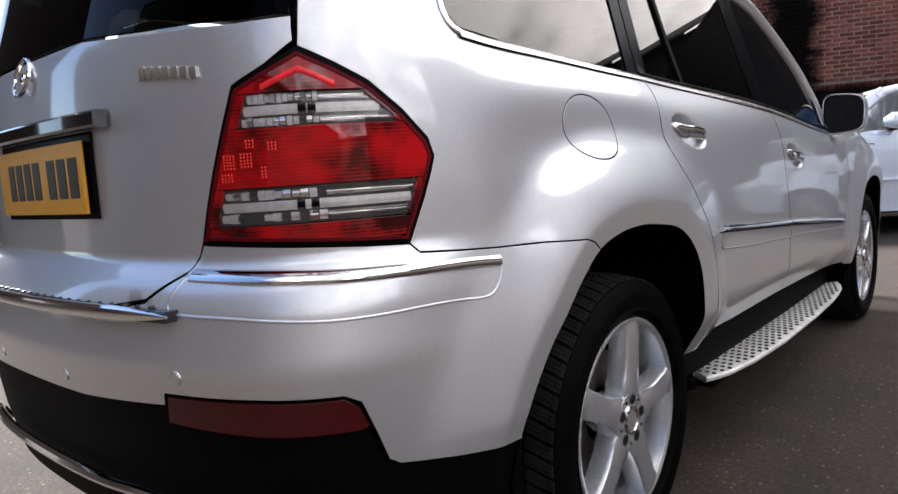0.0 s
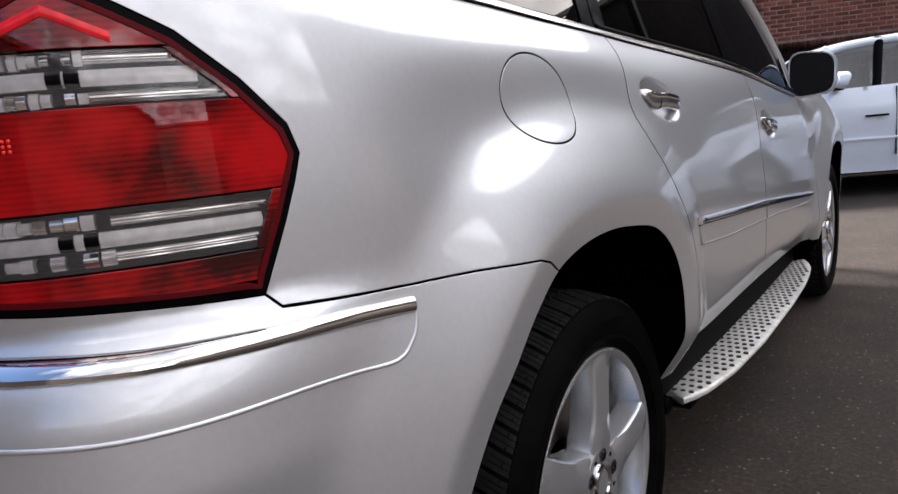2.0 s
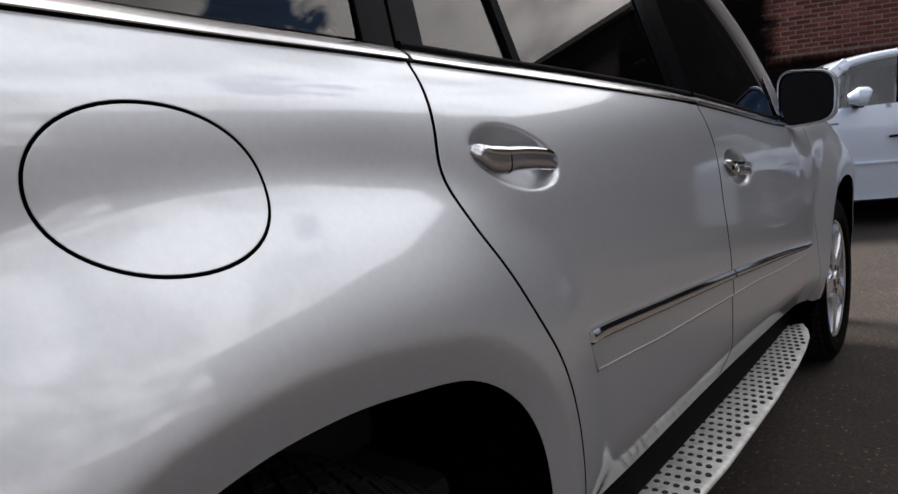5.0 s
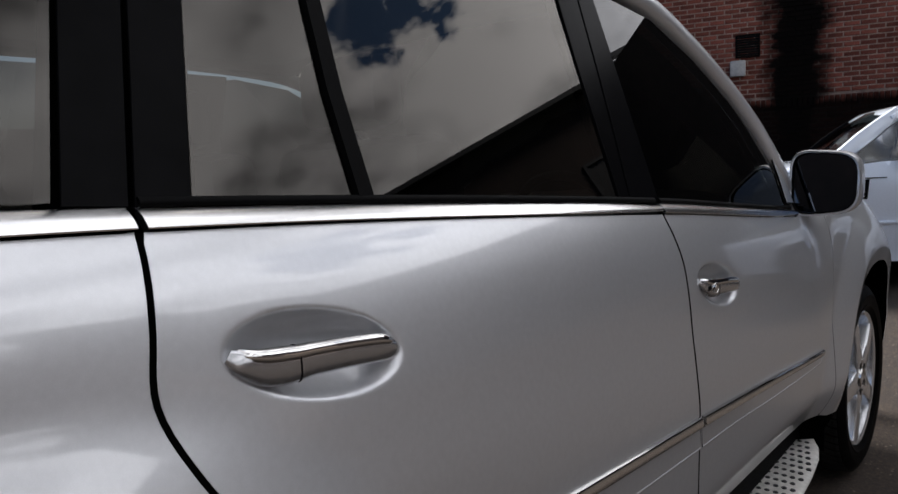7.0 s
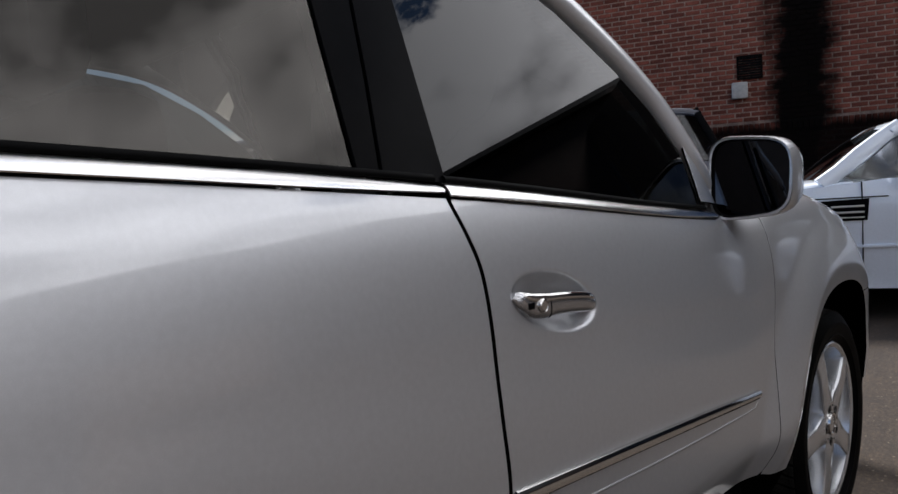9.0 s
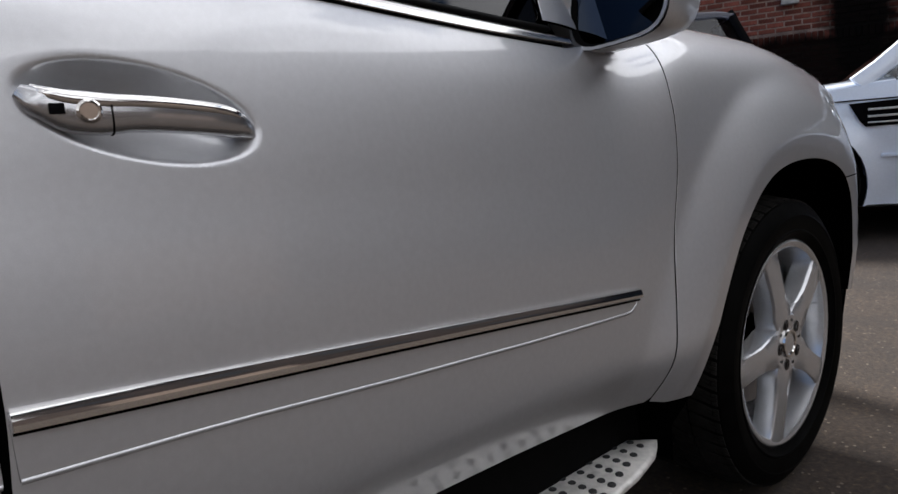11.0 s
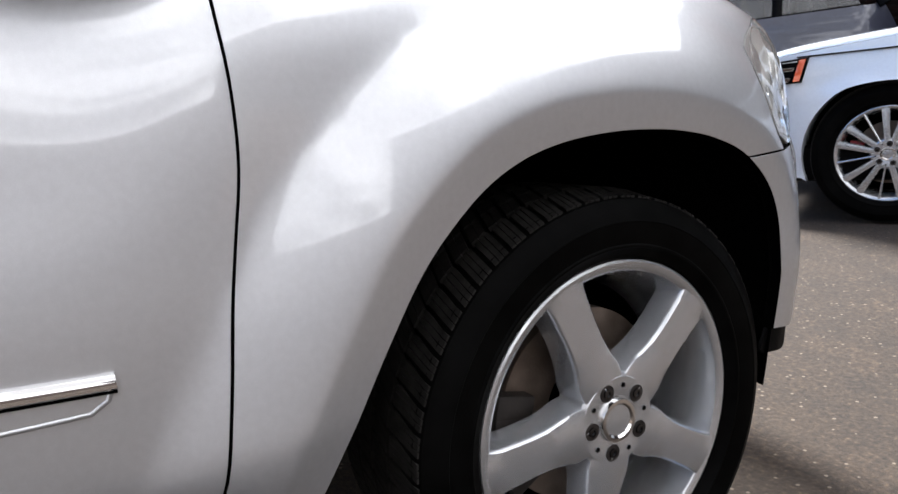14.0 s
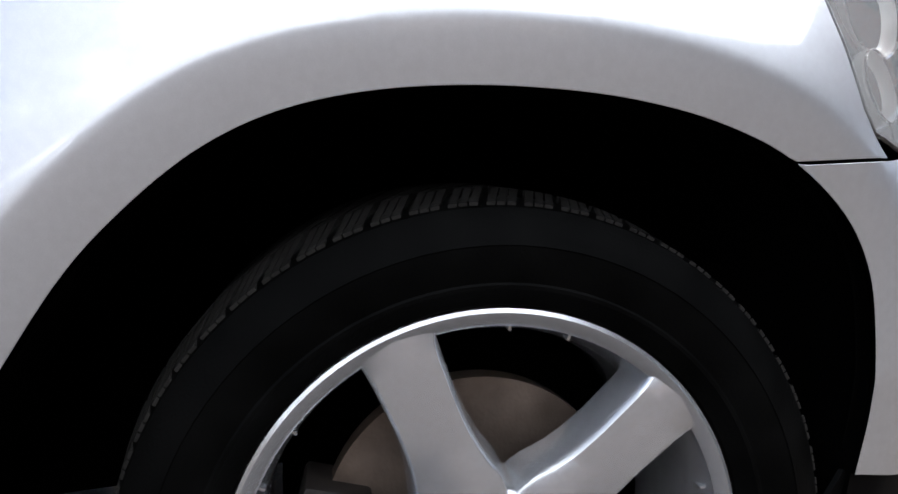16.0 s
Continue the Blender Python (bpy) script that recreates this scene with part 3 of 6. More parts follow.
def bead(name, line, parent, half=0.0035, high=0.003, side=1, mat=None, label=""):
    """A raised rounded bead along a line on the skin."""
    c = dense(line, 0.012, closed=False)
    t = np.gradient(c, axis=0)
    t /= np.maximum(np.hypot(*t.T), 1e-9)[:, None]
    n = np.c_[-t[:, 1], t[:, 0]]
    rows = [skin(*(c + n * half * k).T, high * o, side) for k, o in ((-1, -0.5), (-0.8, 0.45), (-0.4, 0.88), (0, 1.0), (0.4, 0.88), (0.8, 0.45), (1, -0.5))]
    m = len(c)
    bm = bmesh.new()
    vs = [bm.verts.new(v) for v in np.vstack(rows)]
    for r in range(6):
        for i in range(m - 1):
            bm.faces.new([vs[q] for q in (r * m + i, r * m + i + 1, (r + 1) * m + i + 1, (r + 1) * m + i)])
    return part(name, bm, mat or SILVER, parent, label, 1.2)


# ---- ground ----
def asphalt():
    """Worn asphalt: fine chippings of several greys and tans, dusty patches, shallow relief."""
    m = material("asphalt", (0.03, 0.025, 0.021), 0.9)
    n, l = m.node_tree.nodes, m.node_tree.links
    b = n["Principled BSDF"]
    tc = n.new("ShaderNodeTexCoord")

    def noise(scale, detail, rough=0.6):
        t = n.new("ShaderNodeTexNoise")
        t.inputs["Scale"].default_value, t.inputs["Detail"].default_value, t.inputs["Roughness"].default_value = scale, detail, rough
        l.new(tc.outputs["Object"], t.inputs["Vector"])
        return t

    def ramp(src, stops):
        r = n.new("ShaderNodeValToRGB")
        for k, (p, col) in enumerate(stops):
            el = r.color_ramp.elements[k] if k < 2 else r.color_ramp.elements.new(p)
            el.position, el.color = p, (*col, 1)
        l.new(src, r.inputs[0])
        return r

    chips = ramp(noise(60, 5, 0.8).outputs["Fac"], [(0.34, (0.016, 0.0125, 0.0100)), (0.74, (0.20, 0.155, 0.117)), (0.50, (0.040, 0.0315, 0.0245)), (0.60, (0.070, 0.055, 0.042))])
    patch = ramp(noise(2.3, 8, 0.7).outputs["Fac"], [(0.3, (0.39, 0.35, 0.325)), (0.7, (0.92, 0.77, 0.62))])
    mix = n.new("ShaderNodeMix")
    mix.data_type, mix.blend_type = "RGBA", "MULTIPLY"
    mix.inputs["Factor"].default_value = 1.0
    l.new(chips.outputs[0], mix.inputs["A"])
    l.new(patch.outputs[0], mix.inputs["B"])
    # scattered pale stones
    cell, pick, dot, both, pale = n.new("ShaderNodeTexVoronoi"), n.new("ShaderNodeMath"), n.new("ShaderNodeMath"), n.new("ShaderNodeMath"), n.new("ShaderNodeMix")
    cell.inputs["Scale"].default_value = 62
    l.new(tc.outputs["Object"], cell.inputs["Vector"])
    split = n.new("ShaderNodeSeparateColor")
    l.new(cell.outputs["Color"], split.inputs[0])
    pick.operation, pick.inputs[1].default_value = "GREATER_THAN", 0.93
    l.new(split.outputs[0], pick.inputs[0])
    dot.operation, dot.inputs[1].default_value = "LESS_THAN", 0.30
    l.new(cell.outputs["Distance"], dot.inputs[0])
    both.operation = "MULTIPLY"
    l.new(pick.outputs[0], both.inputs[0])
    l.new(dot.outputs[0], both.inputs[1])
    pale.data_type = "RGBA"
    pale.inputs["B"].default_value = (0.14, 0.112, 0.088, 1)
    l.new(both.outputs[0], pale.inputs["Factor"])
    l.new(mix.outputs["Result"], pale.inputs["A"])
    l.new(pale.outputs["Result"], b.inputs["Base Color"])
    bp = n.new("ShaderNodeBump")
    bp.inputs["Strength"].default_value, bp.inputs["Distance"].default_value = 0.8, 0.004
    l.new(noise(95, 4, 0.8).outputs["Fac"], bp.inputs["Height"])
    l.new(bp.outputs[0], b.inputs["Normal"])
    return m


ASPHALT = asphalt()
ys = [-400, -60, -12, 0, 3.9, 4.4, 6, 9, 12.4, 60, 400]
zs = [0, 0, 0, 0, 0, 0.005, 0.05, 0.10, 0.13, 0.13, 0.13]
xs = [-400, -60, -12, 0, 12, 60, 400]
gv = [(x, y, z) for y, z in zip(ys, zs) for x in xs]
gf = [(j * 7 + i, j * 7 + i + 1, (j + 1) * 7 + i + 1, (j + 1) * 7 + i) for j in range(len(ys) - 1) for i in range(6)]
ground = mesh_object("ground", gv, gf, ASPHALT)
tagged(ground, "dark worn asphalt of the car park", "ground", kind="structure")

# ---- the silver car ----
HUB_Z, AXLE_F, AXLE_R, WHEEL_X = 0.381, 3.075, 0.010, 0.938
car = tagged(new("suv_car"), "large silver metallic off-road estate car parked on asphalt", "car")
S_END = float(PLAN_S[-1])
LAMP = [(-0.852, 1.296), (-0.79, 1.266), (-0.729, 1.233), (-0.666, 1.18), (-0.617, 1.126), (-0.606, 1.091), (-0.617, 1.058), (-0.635, 1.013), (-0.672, 0.930), (-0.757, 0.935), (-0.84, 0.941), (-0.95, 0.948), (-1.069, 0.955), (-1.049, 1.026), (-1.029, 1.088), (-1.001, 1.167), (-0.976, 1.235), (-0.912, 1.267)]
S_TOP = LAMP[0][0]
SEAM_R = cr([(0.311, 1.295), (0.302, 1.25), (0.289, 1.18), (0.281, 1.118), (0.303, 1.05), (0.340, 0.983), (0.383, 0.905), (0.433, 0.815), (0.456, 0.73), (0.461, 0.65), (0.456, 0.575), (0.455, 0.47)], 5)
SEAM_M = cr([(1.345, 1.22), (1.352, 1.18), (1.366, 1.135), (1.380, 1.08), (1.383, 0.985), (1.380, 0.87), (1.381, 0.765), (1.371, 0.64), (1.36, 0.47)], 5)
SEAM_F = cr([(2.500, 1.17), (2.518, 1.10), (2.522, 1.03), (2.525, 0.95), (2.52, 0.865), (2.503, 0.78), (2.488, 0.71), (2.468, 0.605), (2.444, 0.505), (2.406, 0.43)], 5)
BUMP_R = [(-0.672, 0.928), (-0.655, 0.912), (-0.57, 0.905), (-0.467, 0.898), (-0.35, 0.895), (-0.236, 0.888), (-0.205, 0.878), (-0.175, 0.857)]
SEAM_B = [(3.369, 0.781), (3.42, 0.782), (3.475, 0.783), (3.495, 0.795)]
SILL = lambda s: np.interp(s, [0.45, 0.80, 1.30, 2.07, 2.39], [0.495, 0.482, 0.478, 0.455, 0.437])
TRIM = 0.021
SHIFT = lambda line, d: line + np.array([d, 0.0])


def cut(line, lo=-9.0, hi=9.0):
    return [tuple(p) for p in line if lo <= p[1] <= hi]


def below_belt(a, b, n=14):
    return [(s, float(belt(s)) - TRIM) for s in np.linspace(a, b, n)]


def bowl_points(k):
    bs, bz, a, b, tilt = BOWLS[k]
    out = []
    for r in (0.06, 0.2, 0.34, 0.48, 0.60, 0.70, 0.77, 0.82, 0.86, 0.89, 0.92, 0.945, 0.97, 0.99, 1.01, 1.05, 1.12, 1.2):
        for t in np.linspace(0, 2 * math.pi, 110, endpoint=False):
            u, v, c, w = a * r * math.cos(t), b * r * math.sin(t), math.cos(radians(tilt)), math.sin(radians(tilt))
            out.append((bs + u * c - v * w, bz + u * w + v * c))
    return np.array(out)


def in_bowl(k):
    bs, bz, a, b, tilt = BOWLS[k]
    c, w = math.cos(radians(tilt)), math.sin(radians(tilt))
    return lambda g: (((g[:, 0] - bs) * c + (g[:, 1] - bz) * w) / a) ** 2 + ((-(g[:, 0] - bs) * w + (g[:, 1] - bz) * c) / b) ** 2 < 1.5


def arch_points(line):
    p = np.array(line)
    t = np.gradient(p, axis=0)
    t /= np.hypot(*t.T)[:, None]
    n = np.c_[-t[:, 1], t[:, 0]]
    return np.vstack([p + n * r for r in (0.02, 0.04, 0.0535, 0.0572, 0.0610, 0.067, 0.078, 0.095, 0.12)])


FLAP_O = [(-0.103 + 0.108 * math.copysign(abs(math.cos(t)) ** 0.97, math.cos(t)) + 0.008 * math.sin(t), 1.139 + 0.076 * math.copysign(abs(math.sin(t)) ** 0.97, math.sin(t)) - 0.016 * math.cos(t)) for t in np.linspace(0, 2 * math.pi, 60, endpoint=False)]

WIN_Q = [(-0.49, 1.350), (-0.30, 1.328), (0.0, 1.313), (0.243, 1.303), (0.285, 1.50), (0.31, 1.66), (-0.36, 1.67), (-0.46, 1.63), (-0.505, 1.50), (-0.515, 1.38)]
for side in (1, -1):
    q = [LAMP[0], *LAMP[1:9], *BUMP_R[1:]]
    k0 = int(np.argmin(np.hypot(ARCH_R[:, 0] + 0.175, ARCH_R[:, 1] - 0.857)))
    q += [tuple(p) for p in ARCH_R[k0 + 1:] if p[1] > 0.45 or p[0] < 0]
    q += [(0.374, 0.46), (0.452, 0.46)]
    q += cut(SHIFT(SEAM_R, -0.001), 0.47, 1.27)[::-1]
    q += [(s, z - TRIM) for s, z in [(0.306, float(belt(0.306)))]]
    q += below_belt(0.28, -0.50, 16)
    q += [(-0.535, 1.36), (-0.53, 1.50), (-0.49, 1.66), (-0.44, 1.71), (S_TOP + 0.10, 1.71), (S_TOP + 0.015, 1.45)]
    extra = arch_points(ARCH_R) if side > 0 else None
    panel("rear_quarter_panel", q, SILVER, car, [FLAP_O], side=side, step=0.022 if side > 0 else 0.05, extra=extra)
    panel("fuel_flap", FLAP_O, SILVER, car, side=side, gap=0.0022, step=0.02)
    d = [(s, float(SILL(s))) for s in np.linspace(0.456, 1.36, 9)]
    d += cut(SHIFT(SEAM_M, -0.0024), 0.485, 1.195)[::-1] + below_belt(1.346, 0.312, 12) + cut(SHIFT(SEAM_R, 0.002), 0.50, 1.262)
    panel("rear_door", d, SILVER, car, side=side, step=0.025 if side > 0 else 0.05, extra=np.vstack([bowl_points(0), arch_points(ARCH_R)]) if side > 0 else bowl_points(0)[::2], keep_out=in_bowl(0))
    d = [(s, float(SILL(s))) for s in np.linspace(1.363, 2.399, 10)] + cut(SEAM_F, 0.44, 1.165)[::-1]
    d += [(2.495, 1.166), (2.44, 1.142), (2.37, 1.120), (2.31, 1.112)] + below_belt(2.25, 1.355, 12) + cut(SHIFT(SEAM_M, 0.0024), 0.485, 1.19)
    panel("front_door", d, SILVER, car, side=side, step=0.025 if side > 0 else 0.05, extra=np.vstack([bowl_points(1), arch_points(ARCH_F)]) if side > 0 else bowl_points(1)[::2], keep_out=in_bowl(1))
    kf = int(np.argmin(np.hypot(ARCH_F[:, 0] - 3.369, ARCH_F[:, 1] - 0.781)))
    f = cut(SEAM_F, 0.44, 1.168) + [(2.412, 0.436), (2.45, 0.424), (2.50, 0.419), (2.53, 0.417)]
    f += [tuple(p) for p in ARCH_F[:kf] if p[1] > 0.42] + SEAM_B[:3] + [(3.457, 0.81), (3.446, 0.834), (3.436, 0.883), (3.426, 0.927), (3.421, 0.964), (3.453, 0.988), (3.53, 1.020), (3.60, 1.026)]
    f += [(s, float(belt(s))) for s in np.linspace(3.60, 2.53, 18)]
    panel("front_wing", f, SILVER, car, side=side, step=0.022 if side > 0 else 0.05, extra=arch_points(ARCH_F) if side > 0 else None)
    h = [(3.53, 1.020), (3.453, 0.988), (3.421, 0.964), (3.426, 0.927), (3.436, 0.883), (3.446, 0.834), (3.457, 0.81), (3.50, 0.792), (3.60, 0.795), (3.80, 0.81), (3.97, 0.84), (4.08, 0.88), (4.02, 0.93), (3.85, 0.955), (3.70, 1.000), (3.60, 1.026)]
    lamp = panel("headlamp", h, HEADREF, car, side=side, out=-0.03, label="clear glazed headlamp with chrome reflectors")
    panel("lens", h, HEADLENS, lamp, side=side, out=0.002, gap=0.0, label="clear lens")
    for hs, hz, hr, mat in ((3.525, 0.945, 0.062, HEADREF), (3.50, 0.855, 0.042, HEADREF), (3.66, 0.90, 0.06, HEADREF)):
        p, n = Vector(skin(hs, hz, -0.022, side)[0]), Vector(skin_normal(np.array([hs]), np.array([hz]), side)[0])
        m4 = Matrix.Translation(p) @ n.to_track_quat("X", "Z").to_matrix().to_4x4() @ Matrix.Diagonal((1, 0.8, 1.0, 1))
        bm = bmesh.new()
        lathe(bm, [(-0.012, 0.001), (-0.010, hr * 0.3), (-0.004, hr * 0.6), (0.006, hr * 0.86), (0.012, hr * 0.94), (0.010, hr), (-0.012, hr * 1.02)], 36, m4)
        bowl = part("reflector", bm, mat, lamp, "pale reflector bowl")
        bm = bmesh.new()
        lathe(bm, [(0.0125, hr * 0.93), (0.0145, hr * 0.96), (0.0145, hr * 0.985), (0.0125, hr * 1.01)], 36, m4)
        part("rim", bm, CHROME, bowl, "thin bright rim")
    # glazing
    panel("quarter_window", WIN_Q, PRIVACY, car, side=side, out=-0.008, gap=0, step=0.08, pane=True, label="dark privacy glass")
    wr = [(0.380, 1.292), (0.63, 1.272), (0.95, 1.249), (1.20, 1.231), (1.204, 1.42), (1.208, 1.60), (1.215, 1.665), (0.9, 1.68), (0.46, 1.675), (0.430, 1.52)]
    panel("rear_door_window", wr, PRIVACY, car, side=side, out=-0.008, gap=0, step=0.08, pane=True, label="dark privacy glass")
    wf = [(1.365, 1.217), (1.8, 1.178), (2.195, 1.138), (2.215, 1.16), (2.205, 1.27), (2.135, 1.36), (2.02, 1.45), (1.85, 1.555), (1.65, 1.64), (1.42, 1.668), (1.372, 1.66), (1.370, 1.45)]
    panel("front_door_window", wf, TINTED, car, side=side, out=-0.008, gap=0, step=0.08, pane=True, label="lightly tinted glass")
    panel("sail_panel", [(2.214, 1.150), (2.36, 1.136), (2.31, 1.20), (2.262, 1.275), (2.222, 1.31), (2.222, 1.22)], SILVER, car, side=side, out=-0.001, gap=0.001, step=0.03, label="silver corner cover at the mirror")
    # black door-frame posts between the panes
    for name, post in (("rear_post", [(0.317, 1.293), (0.376, 1.289), (0.427, 1.52), (0.457, 1.675), (0.398, 1.675), (0.361, 1.50)]),
                       ("quarter_post", [(0.250, 1.299), (0.311, 1.294), (0.354, 1.50), (0.392, 1.675), (0.315, 1.675), (0.291, 1.50)]),
                       ("centre_post", [(1.206, 1.228), (1.240, 1.225), (1.262, 1.36), (1.280, 1.50), (1.298, 1.665), (1.22, 1.668), (1.210, 1.50)]),
                       ("front_post", [(1.246, 1.224), (1.362, 1.215), (1.366, 1.45), (1.368, 1.662), (1.304, 1.665), (1.286, 1.50), (1.268, 1.36)])):
        panel(name, post, GLOSSBLACK, car, side=side, out=-0.003, gap=0.001, step=0.05, label="gloss black pillar cover")
    bm = bmesh.new()
    tube(bm, skin([0.608, 0.605, 0.612, 0.63], [1.276, 1.42, 1.54, 1.68], -0.004, side), [(-0.014, -0.006), (0.014, -0.006), (0.012, 0.006), (-0.012, 0.006)], up=(side, 0, 0.3))
    part("window_divider", bm, PLASTIC, car)
    for a, b in ((0.316, 1.341), (1.350, 2.26)):
        ribbon("belt_trim", [(s, float(belt(s)) - 0.0095) for s in np.linspace(a, b, 20)], [0.0105] * 8 + [0.009, 0.006], TRIMCHROME, car, side=side, lean=0.004, crown=0.003, label="polished bright belt strip")
    ribbon("belt_trim", [(s, float(belt(s)) - 0.0095) for s in np.linspace(-0.50, 0.306, 20)], 0.0105, TRIMCHROME, car, side=side, lean=0.004, crown=0.003, label="polished bright belt strip")
    bead("belt_trim_end", [(-0.49, float(belt(-0.49)) - 0.0095), (-0.512, 1.341), (-0.527, 1.356), (-0.534, 1.38), (-0.534, 1.45), (-0.53, 1.55)], car, 0.0105, 0.006, side, TRIMCHROME, "polished bright window trim")
    for a, b in ((0.32, 1.335), (1.355, 2.22)):
        ribbon("window_seal", [(s, float(belt(s)) + 0.006) for s in np.linspace(a, b, 16)], 0.005, PLASTIC, car, side=side, out=0.002)
    # windscreen pillar and roof rail
    bm = bmesh.new()
    pil = cr([(2.40, 1.10), (2.33, 1.17), (2.275, 1.245), (2.225, 1.32), (2.16, 1.40), (2.05, 1.49), (1.87, 1.595), (1.66, 1.68), (1.42, 1.71), (1.1, 1.722), (0.6, 1.722), (0.0, 1.715), (-0.40, 1.70)], 5)
    tube(bm, skin(pil[:, 0], pil[:, 1], -0.022, side), ellipse(0.034, 0.032, 14, 0.8), up=(side, 0, 0.6), scale=[(0.75 + 0.25 * min(1, i / 14), 1) for i in range(len(pil))])
    part("windscreen_pillar", bm, SILVER, car)
    # lower door moulding with its bright strip
    ml = lambda s: np.interp(s, [0.555, 0.868, 1.37, 1.728, 2.03, 2.36], [0.832, 0.807, 0.768, 0.736, 0.708, 0.676])
    mb = lambda s: np.interp(s, [0.57, 0.867, 1.36, 1.58, 1.81, 2.09, 2.36], [0.757, 0.731, 0.702, 0.690, 0.670, 0.650, 0.635])
    for a, b, last in ((0.560, 1.3735, False), (1.3875, 2.361, True)):
        ss = np.linspace(a, b, 14)
        o = [(a + 0.018, float(mb(a + 0.018)))] + [(s, float(mb(s))) for s in ss[1:]] if not last else [(s, float(mb(s))) for s in ss[:-1]] + [(b - 0.03, float(mb(b)) + 0.002), (b - 0.008, float(mb(b)) + 0.014)]
        o += [(s, float(ml(s)) - 0.003) for s in ss[::-1]]
        panel("door_moulding", o, SILVER, car, side=side, out=0.0022, gap=0.0, deep=0.004, edge=0.001, step=0.06)
        low_edge = [(s, float(mb(s))) for s in ss]
        if last:
            low_edge = low_edge[:-1] + [(b - 0.028, float(mb(b)) + 0.002), (b - 0.010, float(mb(b)) + 0.012), (b - 0.004, float(ml(b)) - 0.012)]
        else:
            low_edge = [(a + 0.004, float(ml(a)) - 0.02), (a + 0.010, float(mb(a)) + 0.02), (a + 0.016, float(mb(a)) + 0.004)] + low_edge[1:]
        bead("moulding_edge", low_edge, car, 0.0038, 0.0036, side)
        ribbon("moulding_strip", [(s, float(ml(s)) - 0.009) for s in ss], [0.0105, 0.0095, 0.0075] if last else 0.0105, CHROME, car, side=side, out=0.009, deep=0.004, crown=0.0012, lean=0.0022, label="polished bright strip")
        ribbon("strip_joint", [(s, float(ml(s)) - 0.0215) for s in ss], 0.0016, VOID, car, side=side, out=0.0045, deep=0.003, crown=0.0)
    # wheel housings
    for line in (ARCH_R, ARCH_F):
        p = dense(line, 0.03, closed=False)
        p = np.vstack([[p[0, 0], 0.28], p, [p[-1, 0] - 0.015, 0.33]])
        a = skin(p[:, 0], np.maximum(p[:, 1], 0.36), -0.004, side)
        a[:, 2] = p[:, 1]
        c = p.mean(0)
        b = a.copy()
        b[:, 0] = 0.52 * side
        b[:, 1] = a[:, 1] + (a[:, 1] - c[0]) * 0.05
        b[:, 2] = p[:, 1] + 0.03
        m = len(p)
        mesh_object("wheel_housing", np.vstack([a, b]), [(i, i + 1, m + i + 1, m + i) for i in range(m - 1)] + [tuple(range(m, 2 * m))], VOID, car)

# dark seals in the joints
for side in (1, -1):
    for name, line in (("door_seal", SEAM_F), ("bumper_seal", np.array(BUMP_R[1:])), ("bumper_seal", np.array(SEAM_B[:3])), ("flap_seal", np.array(FLAP_O + FLAP_O[:1]))):
        seal(name, line, car, side=side, half=0.0032)
    for line in (SEAM_R[SEAM_R[:, 1] < 1.275], SEAM_M[SEAM_M[:, 1] < 1.205]):
        seal("door_seal", line, car, side=side, half=0.0076, out=-0.0012)
    for o in ([(0.232, 1.296), (0.39, 1.283), (0.47, 1.685), (0.30, 1.685), (0.28, 1.50)], [(1.195, 1.222), (1.375, 1.21), (1.38, 1.672), (1.20, 1.675)]):
        panel("post_backing", o, VOID, car, side=side, out=-0.022, gap=0, deep=0.002, step=0.06)
    seal("tailgate_seal", [(S_TOP - 0.003, 1.30), (S_TOP - 0.002, 1.36), (S_TOP + 0.02, 1.50)], car, half=0.006, side=side)
    seal("tailgate_seal", LAMP[12:] + LAMP[:1], car, half=0.007, side=side)

# inner shell seen through the joints
for side in (1, -1):
    ar = [tuple(p) for p in ARCH_R if p[1] > 0.52]
    af = [tuple(p) for p in ARCH_F if p[1] > 0.46]
    o = [(s, float(belt(s)) - 0.03) for s in np.linspace(S_END - 0.4, SC, 60)] + [(SC, 0.53), (-0.43, 0.53)] + ar + [(0.38, 0.49), (2.54, 0.455)] + af + [(3.49, 0.46), (S_END - 0.4, 0.46)]
    panel("inner_body", o, VOID, car, side=side, out=-0.020, gap=0, deep=0.002, step=0.05)

# ---- tail ----
mirror_s = lambda pts: [(2 * SC - s, z) for s, z in pts][::-1]
half = [(SC, 0.845), (sy(-0.965), 0.848), (-1.16, 0.862), (-1.09, 0.91), *LAMP[12:][:1], *LAMP[13:], (S_TOP - 0.005, 1.305), (S_TOP - 0.005, 1.35)]
top = [(S_TOP - 0.005, 1.350), (-0.971, 1.344), (-1.172, 1.352), (-1.40, 1.372), (SC, 1.38)]
tg = half[1:-1] + top[:-1]
tg = tg + mirror_s(tg)
panel("tailgate", tg, SILVER, car, step=0.03, gap=0.003)
rw = [(S_TOP - 0.012, 1.357), (S_TOP + 0.03, 1.52), (S_TOP + 0.08, 1.66)]
rwt = [(-1.40, 1.379), (-1.172, 1.359), (-0.971, 1.351)]
rw = rwt + rw
panel("rear_window", rw + mirror_s(rw), REARGLASS, car, out=-0.004, gap=0, step=0.08, label="dark rear window glass")

